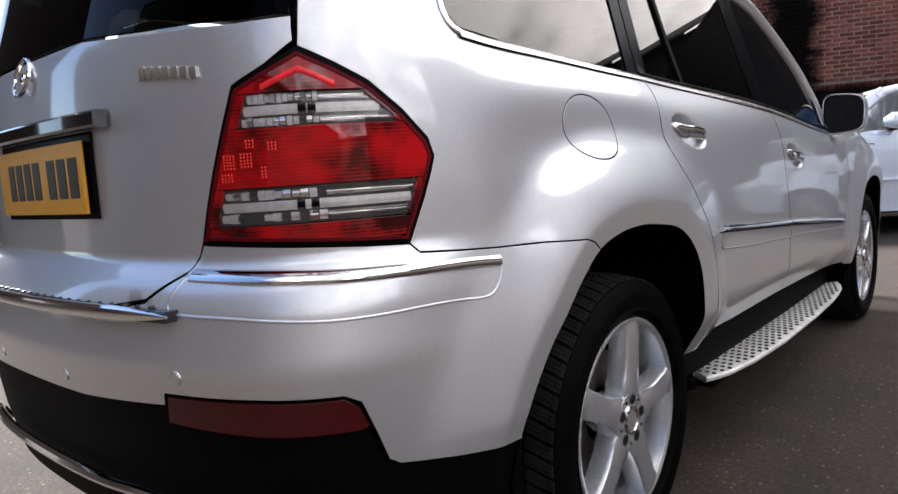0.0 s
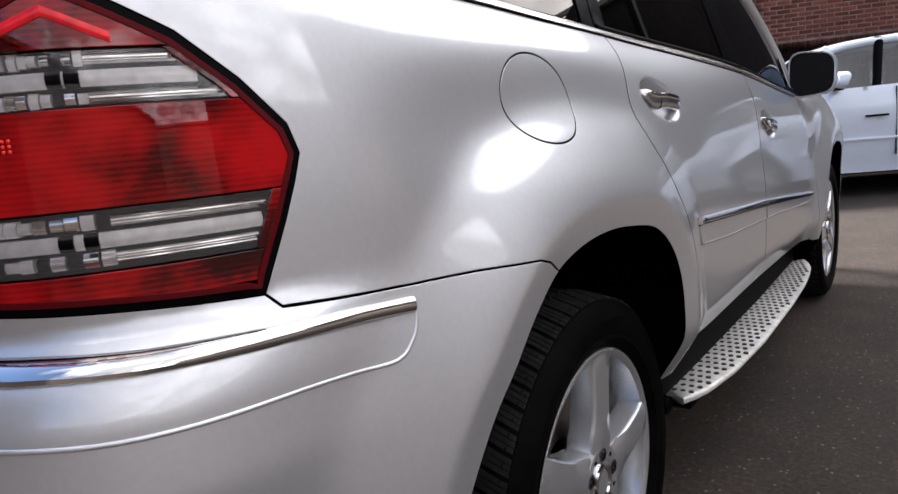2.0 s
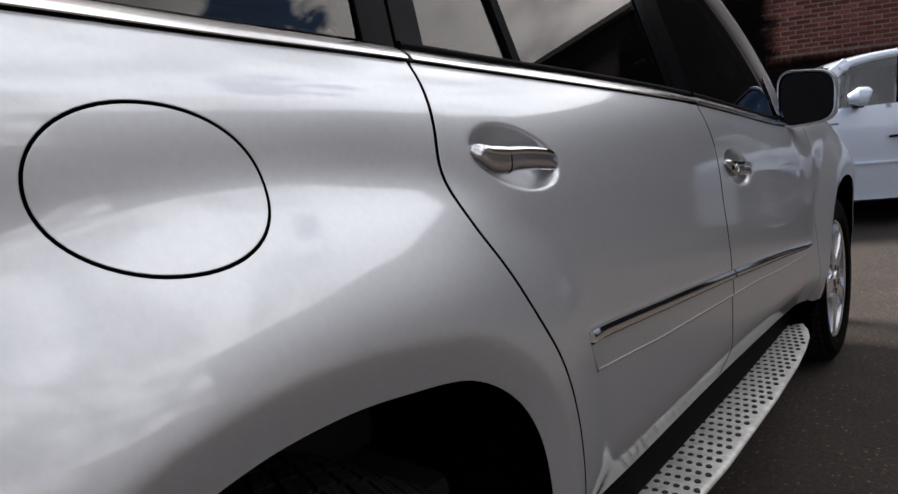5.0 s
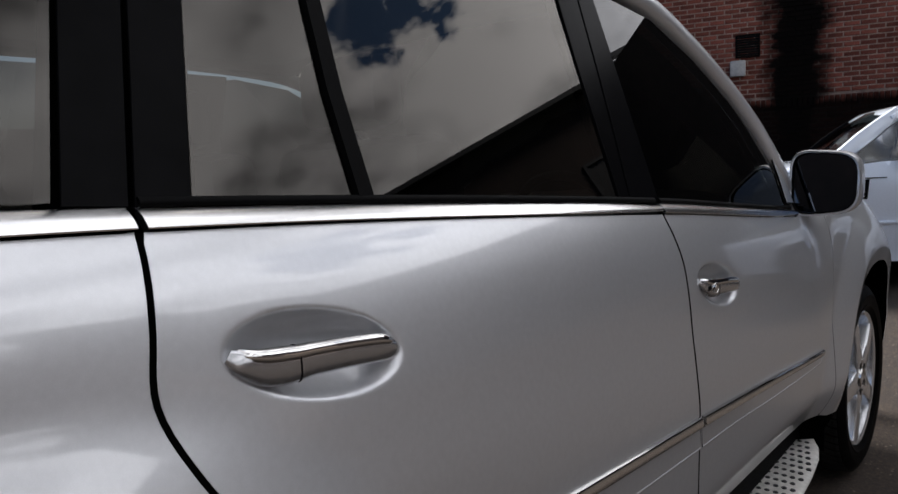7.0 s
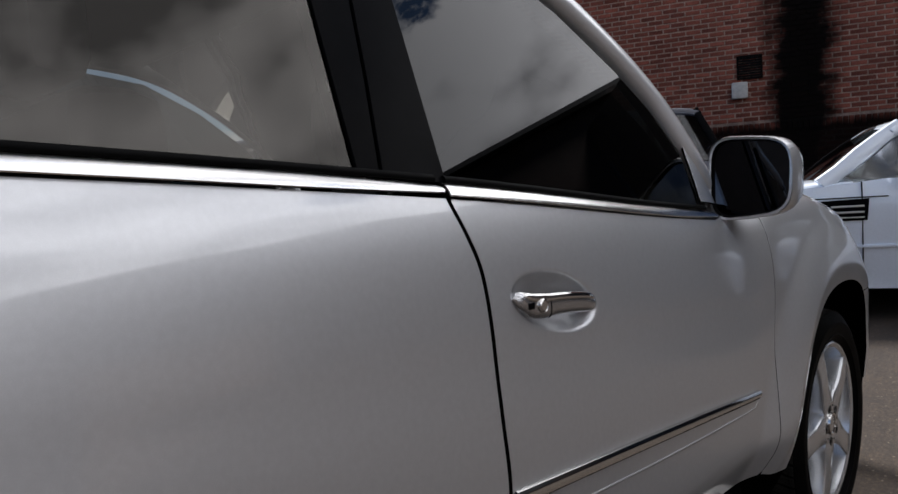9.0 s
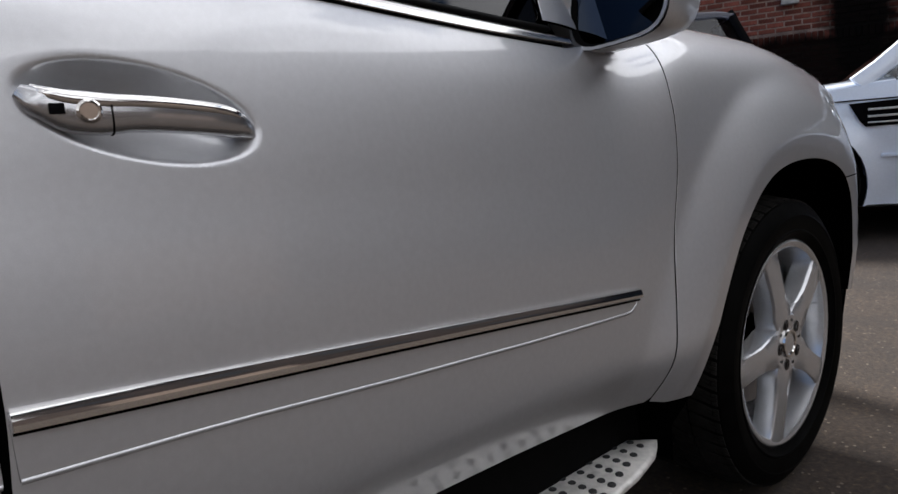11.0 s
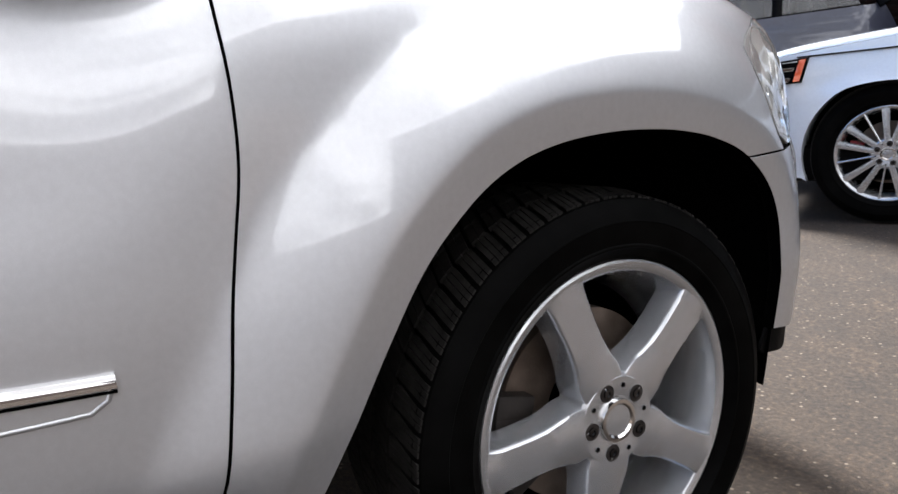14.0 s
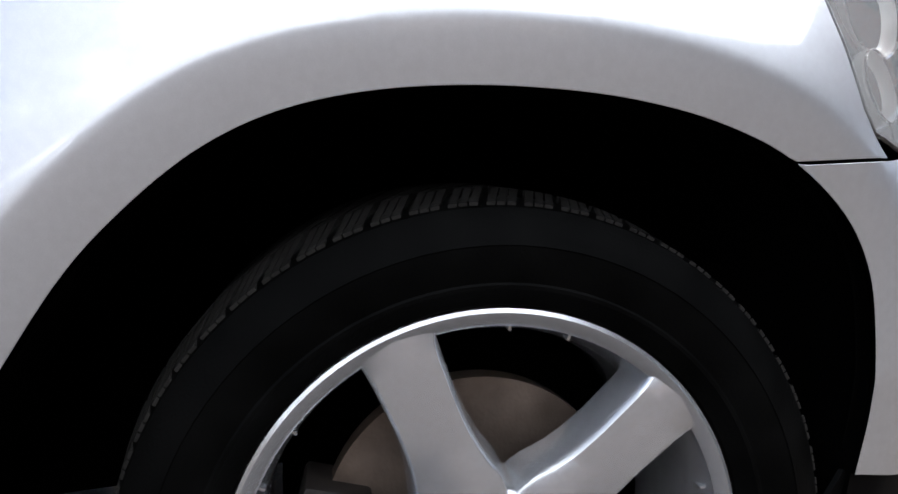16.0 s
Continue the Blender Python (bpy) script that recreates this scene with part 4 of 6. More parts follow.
low = [(-0.452, 0.491), (-0.53, 0.497), (-0.617, 0.507), (-0.70, 0.519), (-0.738, 0.527), (-0.759, 0.542), (-0.780, 0.608), (-0.799, 0.664), (-0.826, 0.680), (-0.948, 0.687), (-1.121, 0.692), (-1.126, 0.668), (-1.383, 0.654)]
up = [*BUMP_R[::-1]][:-1] + LAMP[8:13] + [(-1.093, 0.905), (-1.163, 0.857), (sy(-0.965), 0.842)]
ar = [tuple(p) for p in ARCH_R if p[0] < -0.18 and p[1] > 0.495]
ring = low[::-1] + ar[:] + up
panel("rear_bumper", ring + mirror_s(ring), SILVER, car, step=0.022, extra=arch_points(ARCH_R))
lowb = [(-0.46, 0.485), (-0.617, 0.50), (-0.735, 0.52), (-0.765, 0.545), (-0.79, 0.61), (-0.81, 0.668), (-1.118, 0.686), (-1.13, 0.66), (-1.383, 0.648)]
blk = [(sy(-0.97), 0.36), (sy(-0.85), 0.35), (-0.5, 0.33), (-0.46, 0.34)] + lowb
panel("lower_bumper", blk + mirror_s(blk), PLASTIC, car, out=-0.012, gap=0, step=0.05, label="black plastic lower bumper")
bm = bmesh.new()
for sg in (1,):
    pts = [skin(s, z, 0.012)[0] for s, z in [(sy(-0.90), 0.40), (sy(-0.925), 0.455), (sy(-0.96), 0.475), (SC + 0.25, 0.47), (SC, 0.468)]]
    pts = pts + [np.array([-p[0], p[1], p[2]]) for p in pts[-2::-1]]
    tube(bm, cr(pts, 5), ellipse(0.012, 0.012, 8))
part("skid_trim", bm, CHROME, car, "bright underride trim")

for side in (1, -1):
    backing = panel("tail_lamp", LAMP, GLOSSBLACK, car, [shrink(dense(LAMP, 0.02), 0.0115)], side=side, out=0.001, gap=0.001, step=0.03, label="red and clear tail lamp cluster in a black surround")
    inner = shrink(dense(LAMP, 0.01), 0.0115)
    panel("lamp_housing", shrink(dense(LAMP, 0.02), 0.006), FACET, backing, side=side, out=-0.022, gap=0, step=0.02, deep=0.001, label="faceted grey reflector")
    for z in (1.056, 1.157):
        ribbon("lamp_rib", [(-1.02, z), (-0.63, z)], 0.003, DARKRED, backing, out=-0.004, deep=0.02, side=side, crown=0)
    for s_ in (-0.905, -0.78):
        panel("lamp_bowl", [(s_ - 0.045 + 0.09 * u, 1.07 + 0.075 * v) for u, v in ((0.1, 0), (0.9, 0), (1, 0.5), (0.9, 1), (0.1, 1), (0, 0.5))], DARKRED, backing, side=side, out=-0.014, gap=0, step=0.02, deep=0.008)

    def band(lo, hi, cut_s=None):
        """The lamp's outline between two heights."""
        p = inner
        zz = np.linspace(lo, hi, 10)
        L, R = [], []
        for z in zz:
            e = [(a[0] + (b[0] - a[0]) * (z - a[1]) / (b[1] - a[1])) for a, b in zip(p, np.roll(p, -1, 0)) if (a[1] - z) * (b[1] - z) < 0]
            if len(e) >= 2:
                L.append((min(e), z))
                R.append((max(e), z))
        return R + L[::-1]

    for name, lo, hi, mat, lift, text in (("lamp_lens", 0.95, 0.985, RED, 0.007, "red lens"), ("lamp_lens", 0.987, 1.052, CLEAR, 0.005, "clear ribbed lens over bright reflector"),
                                          ("lamp_lens", 1.054, 1.158, RED, 0.008, "red lens"), ("lamp_lens", 1.160, 1.216, CLEAR, 0.005, "clear ribbed lens over bright reflector"),
                                          ("lamp_lens", 1.218, 1.285, RED, 0.008, "red lens")):
        panel(name, band(lo, hi), mat, backing, side=side, out=lift, gap=0.0008, step=0.02, deep=0.01, label=text)
    # red rims left and right of the clear bands, bright reflector bars across them
    for lo, hi in ((0.987, 1.052), (1.160, 1.216)):
        b = band(lo, hi)
        L, R = b[len(b) // 2:][::-1], b[: len(b) // 2]
        for edge, w in ((L, 0.022), (R, -0.016)):
            panel("lamp_lens", [*edge, *[(s + w, z) for s, z in edge[::-1]]], RED, backing, side=side, out=0.009, gap=0, step=0.02, deep=0.008)
        mid = (lo + hi) / 2
        left = lambda z: float(np.interp(z, [p[1] for p in L], [p[0] for p in L])) + 0.024
        right = lambda z: float(np.interp(z, [p[1] for p in R], [p[0] for p in R])) - 0.018
        split = left(mid) + 0.55 * (right(mid) - left(mid))
        ribbon("reflector_bar", [(left(mid), mid), (right(mid), mid)], 0.0085, SPARKLE, backing, out=0.000, deep=0.012, side=side, crown=0.0025, label="bright reflector bar")
        for off in (-0.023, -0.017, 0.017, 0.023):
            ribbon("reflector_bar", [(split, mid + off), (right(mid + off), mid + off)], 0.0030, CHROME, backing, out=0.001, deep=0.010, side=side, crown=0.0025)
        # random white, chrome and black chips paint the reflector's broken glints
        chips = random.Random(int(lo * 1000))
        for off in (-0.020, 0.020):
            x0 = left(mid + off)
            n = 12
            w = (split - x0) / n
            for q in range(n):
                ribbon("reflector_chip", [(x0 + q * w + 0.001, mid + off), (x0 + (q + 1) * w - 0.001, mid + off)], chips.uniform(0.0055, 0.0085), chips.choice((SPARKLE, SPARKLE, SPARKLE, CHROME, CHROME, GLOSSBLACK, FACET)) if q else SPARKLE, backing, out=chips.uniform(-0.004, 0.001), deep=0.010, side=side, crown=chips.uniform(0.001, 0.004))
        for q in (0.40, 0.47):
            x0 = left(mid) + q * (right(mid) - left(mid))
            ribbon("dark_chip", [(x0, mid), (x0 + 0.014, mid)], 0.0088, GLOSSBLACK, backing, out=0.0035, deep=0.004, side=side, crown=0.003)
    panel("lamp_rim", shrink(dense(LAMP, 0.02), 0.011), REDEDGE, backing, [shrink(dense(LAMP, 0.02), 0.0165)], side=side, out=0.0100, gap=0.0, step=0.03, deep=0.006, label="dark red edge of the lens")
    for da in (-0.068, 0.060):
        ribbon("lamp_chevron", [(S_TOP + da, 1.227), (S_TOP, 1.256)], 0.0065, BRIGHTRED, backing, out=0.0095, deep=0.003, side=side, crown=0.001, label="bright red chevron in the lens")
    sl = LAMP[14][0]
    for s0, z0, m_, n_ in ((0.030, 1.090, 4, 5), (0.063, 1.092, 4, 5), (0.024, 1.068, 4, 3), (0.075, 1.126, 3, 3), (0.115, 1.120, 3, 3), (0.100, 1.072, 2, 4)):
        for i in range(m_):
            for j in range(n_):
                bm = bmesh.new()
                bmesh.ops.create_uvsphere(bm, u_segments=6, v_segments=4, radius=0.0021, matrix=Matrix.Translation(skin(sl + s0 + i * 0.0062, z0 + j * 0.0055, 0.0086, side)[0]))
                part("led", bm, LED, backing)
    rf = [(-1.128, 0.634), (-0.956, 0.617), (-0.80, 0.611), (-0.786, 0.616), (-0.802, 0.655), (-0.826, 0.674), (-0.948, 0.681), (-1.119, 0.686)]
    panel("rear_reflector", rf, REFLEX, car, side=side, out=-0.002, gap=0.001, step=0.03, label="dark red reflector strip")
    # bumper insert line and its bright strip
    ins = cr([(-0.467, 0.872), (-0.470, 0.85), (-0.481, 0.828), (-0.511, 0.806), (-0.58, 0.809), (-0.656, 0.813), (-0.815, 0.816), (-0.895, 0.823), (-0.982, 0.832), (-1.085, 0.839), (-1.105, 0.853), (-1.098, 0.875), (-1.086, 0.900)], 4)
    bead("bumper_crease", ins, car, 0.0032, 0.0020, side)
    st = [(-0.470, 0.872), (-0.56, 0.878), (-0.643, 0.882), (-0.725, 0.886), (-0.807, 0.889), (-0.896, 0.8955), (-1.076, 0.904)]
    ribbon("bumper_strip", st, [0.0115, 0.0115, 0.0115, 0.0115, 0.010], CHROME, car, out=0.005, side=side, label="polished bright strip", crown=0.004, lean=-0.0022)
    for y0, z0 in ((-1.088, 0.725), (-1.45, 0.69)):
        bm = bmesh.new()
        p, n = Vector(skin(y0, z0, 0.001, side)[0]), Vector(skin_normal(np.array([y0]), np.array([z0]), side)[0])
        lathe(bm, [(0.0012, 0.0002), (0.0012, 0.0095), (-0.0008, 0.0100), (-0.0008, 0.0122), (0.0008, 0.0126), (-0.003, 0.0142)], 24, Matrix.Translation(p) @ n.to_track_quat("X", "Z").to_matrix().to_4x4())
        part("parking_sensor", bm, SILVER, car)


def tail_box(name, x0, x1, z0, z1, out, thick, mat, label="", bevel=0.004, curve=True):
    """A block set on the tailgate, bent to its plan."""
    bm = bmesh.new()
    n = 10
    section = [(0, z0), (thick * 0.8, z0), (thick, z0 + (z1 - z0) * 0.15), (thick, z1 - (z1 - z0) * 0.15), (thick * 0.8, z1), (0, z1)]
    rings = []
    for i in range(n + 1):
        x = x0 + (x1 - x0) * i / n
        s = SC + x * 1.003
        rings.append([bm.verts.new(skin(s, z, out + t)[0]) for t, z in section])
    for a, b in zip(rings, rings[1:]):
        for k in range(len(section)):
            bm.faces.new((a[k], a[(k + 1) % 6], b[(k + 1) % 6], b[k]))
    bm.faces.new(rings[0])
    bm.faces.new(rings[-1][::-1])
    return part(name, bm, mat, car, label)


tail_box("plate_recess", -0.268, 0.268, 1.010, 1.19, -0.004, 0.010, GLOSSBLACK)
plate = tail_box("number_plate", -0.25, 0.25, 1.022, 1.172, 0.013, 0.006, PLATE, "yellow plate with black bars")
for x, w in ((0.215, 0.028), (0.160, 0.028), (0.105, 0.028), (0.02, 0.028), (-0.035, 0.028), (-0.09, 0.028), (-0.145, 0.028)):
    b = tail_box("plate_bar", x - w, x + w * 0.5, 1.055, 1.140, 0.0182, 0.002, INK)
    b.parent = plate
tail_box("tailgate_handle", -0.34, 0.34, 1.192, 1.226, 0.004, 0.030, DARKCHROME, "chrome tailgate handle bar, dark reflection put into its colour")
bm = bmesh.new()
p = Vector(skin(-1.70, 1.338, 0.004)[0])
mm = Matrix.Translation(p) @ Vector((0, -1, 0.28)).to_track_quat("X", "Z").to_matrix().to_4x4()
lathe(bm, [(0.0, 0.040), (0.006, 0.041), (0.008, 0.044), (0.006, 0.047), (0.0, 0.048)], 40, mm)
lathe(bm, [(0.004, 0.0005), (0.003, 0.012), (0.0, 0.013)], 24, mm)
part("round_badge", bm, CHROME, car, "plain chrome ring badge")
for i in range(7):
    b = tail_box("badge_bar", 0.455 + i * 0.0215, 0.455 + i * 0.0215 + 0.015, 1.266 - i * 0.0015, 1.292 - i * 0.0025, 0.001, 0.004, CHROME)
# ribbed metal loading sill
SILLMETAL = material("dark_ribbed_metal", (0.03, 0.032, 0.037), 0.30, 0.35, vary=0.3, scale=30)
bm = bmesh.new()
rings = [[bm.verts.new((x, y + 0.16 * x * x, z)) for y, z in ((-1.074, 0.828), (-1.074, 0.845), (-1.071, 0.848), (-0.955, 0.848), (-0.955, 0.828))] for x in np.linspace(-0.58, 0.58, 30)]
for r, q in zip(rings, rings[1:]):
    for i in range(5):
        bm.faces.new((r[i], r[(i + 1) % 5], q[(i + 1) % 5], q[i]))
bm.faces.new(rings[0][::-1])
bm.faces.new(rings[-1])
sill = part("loading_sill", bm, SILLMETAL, car, "dark ribbed metal loading sill")
for i in range(27):
    x = -0.555 + i * 1.11 / 27
    bm = bmesh.new()
    box(bm, (x, -1.060 + 0.16 * x * x, 0.846), (x + 0.009, -0.985 + 0.16 * x * x, 0.854), 0.003)
    part("rib", bm, SILLMETAL, sill)
bm = bmesh.new()
tube(bm, [(x, -1.076 + 0.16 * x * x, 0.840) for x in np.linspace(-0.59, 0.59, 24)], ellipse(0.010, 0.015, 10, 0.8), scale=[0.15, 0.55, 0.85] + [1.0] * 18 + [0.85, 0.55, 0.15])
part("sill_trim", bm, CHROME, car)


# ---- bonnet, roof, glass ----
def loft(name, rows, mat, label="", parent=None, thick=0.0):
    v = np.vstack(rows)
    n = len(rows[0])
    f = [(j * n + i, j * n + i + 1, (j + 1) * n + i + 1, (j + 1) * n + i) for j in range(len(rows) - 1) for i in range(n - 1)]
    bm = bmesh.new()
    vs = [bm.verts.new(p) for p in v]
    for q in f:
        bm.faces.new([vs[i] for i in q])
    ob = part(name, bm, mat, parent or car, label, 0.9)
    if thick:
        so = ob.modifiers.new("thick", "SOLIDIFY")
        so.thickness, so.offset = thick, -1
    return ob


rows = []
for s in np.linspace(2.55, 3.98, 22):
    e = skin(s, float(belt(s)), -0.002)[0]
    u = np.linspace(0, 1, 9)
    h = np.interp(s, [2.6, 3.3, 3.7, 3.98], [0.095, 0.095, 0.075, 0.03])
    r = np.stack([e[0] * (1 - u), e[1] + (u * 0.0 + (1 - (1 - u) ** 2) * np.interp(s, [2.6, 3.0, 3.98], [0.10, 0.0, 0.02])), e[2] + h * (1 - (1 - u) ** 2.4)], -1)
    rows.append(np.vstack([r, (r * [-1, 1, 1])[-2::-1]]))
loft("bonnet", rows, SILVER, thick=0.012)
rows = []
for k, y in enumerate(np.linspace(-0.72, 1.62, 16)):
    xe = 0.70 - 0.03 * smooth01(np.array((-0.2 - y) / 0.6)) - 0.015 * smooth01(np.array((y - 1.0) / 0.6))
    ze = np.interp(y, [-0.72, -0.3, 0.6, 1.3, 1.62], [1.69, 1.715, 1.725, 1.715, 1.70])
    x = np.linspace(1, -1, 13) * xe
    rows.append(np.stack([x, np.full(13, y) - 0.10 * (1 - (x / xe) ** 2) * (y < 0) + 0.10 * (1 - (x / xe) ** 2) * (y > 1.4), ze + 0.055 * (1 - (x / xe) ** 2)], -1))
loft("roof", rows, SILVER, thick=0.02)
a = np.array([(0.66, 1.62, 1.69), (0.35, 1.70, 1.735), (0, 1.72, 1.75), (-0.35, 1.70, 1.735), (-0.66, 1.62, 1.69)])
b = np.array([(0.83, 2.42, 1.12), (0.45, 2.66, 1.165), (0, 2.74, 1.175), (-0.45, 2.66, 1.165), (-0.83, 2.42, 1.12)])
loft("windscreen", [a + (b - a) * t + np.array([0, 0.05, 0.03]) * math.sin(math.pi * t) for t in np.linspace(0, 1, 7)], TINTED, "windscreen glass")
# front bumper, grille
kf = int(np.argmin(np.hypot(ARCH_F[:, 0] - 3.369, ARCH_F[:, 1] - 0.781)))
for side in (1, -1):
    fb = [tuple(p) for p in ARCH_F[kf:] if p[1] > 0.435] + [(3.55, 0.425), (3.75, 0.42), (S_END, 0.42), (S_END, 0.80), (4.1, 0.80), (3.80, 0.79), (3.60, 0.785), (3.51, 0.785)] + SEAM_B[:3][::-1]
    panel("front_bumper", fb, SILVER, car, side=side, step=0.03)
    fl = [(3.475, 0.44), (3.447, 0.405), (3.47, 0.390), (3.52, 0.380), (3.6, 0.36), (S_END, 0.32), (S_END, 0.418), (3.75, 0.416), (3.60, 0.42)]
    panel("bumper_lip", fl, PLASTIC, car, side=side, out=-0.012, gap=0, step=0.05, label="black plastic lip")
    gr = [(4.10, 0.803), (S_END, 0.803), (S_END, 0.93), (4.10, 0.89)]
    panel("grille", gr, GLOSSBLACK, car, side=side, out=-0.01, step=0.05)


# ---- sill, running board ----
for side in (1, -1):
    bm = bmesh.new()
    sec = [(-0.05, -0.10), (0.030, -0.09), (0.040, -0.06), (0.026, 0.02), (0.020, 0.085), (-0.05, 0.085)]
    tube(bm, [(side * 0.838, y, float(np.interp(y, [0.43, 0.9, 2.4, 2.56], [0.425, 0.41, 0.36, 0.34]))) for y in np.linspace(0.43, 2.56, 14)], [(a * side, b) for a, b in sec])
    part("sill_cover", bm, PLASTIC, car, "black plastic sill cover")
    y = np.linspace(0, 1, 41)
    yy = 0.615 + (2.485 - 0.615) * y
    outer = np.interp(yy, [0.615, 0.64, 0.72, 0.9, 1.2, 1.7, 2.0, 2.2, 2.35, 2.45, 2.485], [0.915, 0.930, 0.957, 0.985, 1.003, 1.005, 0.998, 0.985, 0.968, 0.942, 0.920])
    innr = np.interp(yy, [0.615, 0.66, 0.75, 2.35, 2.45, 2.485], [0.912, 0.850, 0.812, 0.812, 0.860, 0.917])
    zt = 0.318 + 0.0 * yy
    rows = []
    for t, dz in ((0, -0.016), (0, 0.0), (0.06, 0.004), (0.5, 0.006), (0.93, 0.003), (0.988, -0.001), (1.0, -0.006), (0.985, -0.012)):
        rows.append(np.stack([(innr + (outer - innr) * t) * side, yy, zt + dz], -1))
    rows.append(rows[0])
    board = loft("running_board", rows, ALU, "pale aluminium running board with dark rubber studs")
    bm = bmesh.new()
    box(bm, (min(0.82 * side, 0.92 * side), 0.66, 0.27), (max(0.82 * side, 0.92 * side), 2.44, 0.302), 0.008)
    box(bm, (min(0.80 * side, 0.875 * side), 0.60, 0.27), (max(0.80 * side, 0.875 * side), 0.65, 0.31), 0.010)
    part("board_bracket", bm, PLASTIC, car)
    stud_mesh = None
    if side > 0:
        rows_n = 44
        for i in range(rows_n):
            yv = 0.665 + i * (2.44 - 0.665) / (rows_n - 1)
            o, n_ = float(np.interp(yv, yy, outer)), float(np.interp(yv, yy, innr))
            for j in range(9):
                xv = 0.826 + j * 0.0235 + (0.0118 if i % 2 else 0)
                if xv > o - 0.014 or xv < n_ + 0.004:
                    continue
                if stud_mesh is None:
                    bm = bmesh.new()
                    lathe(bm, [(-0.004, 0.0078), (0.0012, 0.0078), (0.0026, 0.0062), (0.0030, 0.0002)], 10, Matrix.Rotation(-math.pi / 2, 4, "Y"))
                    ob = part("stud", bm, STUD, board)
                    stud_mesh = ob.data
                else:
                    ob = new("stud", stud_mesh)
                    ob.parent = board
                ob.location = (xv, yv, 0.3232)


# ---- door handles ----
for side in (1, -1):
    for k, (bs, bz, a, b, tilt) in enumerate(BOWLS):
        t = np.linspace(-1, 1, 29)
        c, w = math.cos(radians(tilt)), math.sin(radians(tilt))
        ends = [skin(bs + v * a * 1.3 * c, bz + v * a * 1.3 * w, 0, side)[0] for v in (-1, 1)]
        prof = cr([(-1.0, -0.005, 0.008), (-0.96, -0.0085, 0.0125), (-0.80, -0.0125, 0.0165), (-0.675, -0.0148, 0.0196), (-0.50, -0.0132, 0.0205), (-0.37, -0.0108, 0.0196), (-0.25, -0.0075, 0.0185), (-0.145, -0.005, 0.0180), (0.2, 0.001, 0.0176), (0.607, 0.0062, 0.0168), (0.78, 0.0060, 0.0150), (0.88, 0.0045, 0.0108), (0.96, 0.0015, 0.007), (1.0, -0.001, 0.002)], 4)
        rise, hgt = np.interp(t, prof[:, 0], prof[:, 1]), np.interp(t, prof[:, 0], prof[:, 2])
        lift = np.interp(t, [-1, -0.9, -0.6, 0.0, 0.6, 0.9, 1], [-0.004, 0.001, 0.004, 0.008, 0.006, 0.0, -0.008])
        path = [ends[0] + (ends[1] - ends[0]) * (v * 0.965 + 1.3) / 2.6 + np.array([side * l, 0, r]) for v, l, r in zip(t, lift, rise)]
        bm = bmesh.new()
        tube(bm, path, ellipse(1.0, 1.0, 20, 0.75), up=(side, 0, 0), scale=[(h, min(0.0115, 0.5 * h + 0.004)) for h in hgt])
        h = part("door_handle", bm, HANDLE, car, "polished silver door handle")
        bm = bmesh.new()
        top = [p + np.array([side * (0.0045 if 0.1 < q < 0.9 else 0.0025), 0, 0.58 * g]) for p, g, q in zip(path, hgt, np.linspace(0, 1, 29))]
        tube(bm, top[1:-2], ellipse(1.0, 1.0, 12, 0.9), up=(side, 0, 0), scale=[(0.42 * g + 0.0004, 0.0078 if n_ not in (0, 25) else 0.003) for n_, g in enumerate(hgt[1:-2])])
        part("handle_strip", bm, CHROME, h, "chrome strip along the handle")
        i = 9
        bm = bmesh.new()
        tube(bm, [path[i] - np.array([0, 0.0008, 0]), path[i] + np.array([0, 0.0008, 0])], ellipse(hgt[i] * 1.03, 0.0122, 20, 0.75), up=(side, 0, 0))
        part("handle_joint", bm, PLASTIC, h)
        if k == 1 and side > 0:
            bm = bmesh.new()
            q = Vector(path[7]) + Vector((0.0105, -0.004, 0.002))
            lathe(bm, [(0.0032, 0.0002), (0.0032, 0.0075), (0.0020, 0.0085), (0.0036, 0.0095), (0.0026, 0.0112), (-0.006, 0.0115)], 24, Matrix.Translation(q))
            part("lock", bm, CHROME, h, "round key lock")
            bm = bmesh.new()
            q = Vector(path[3]) + Vector((0.0120, 0.002, -0.003))
            box(bm, (q.x - 0.004, q.y - 0.007, q.z - 0.005), (q.x + 0.0015, q.y + 0.006, q.z + 0.005), 0.001)
            part("sensor_window", bm, GLOSSBLACK, h)

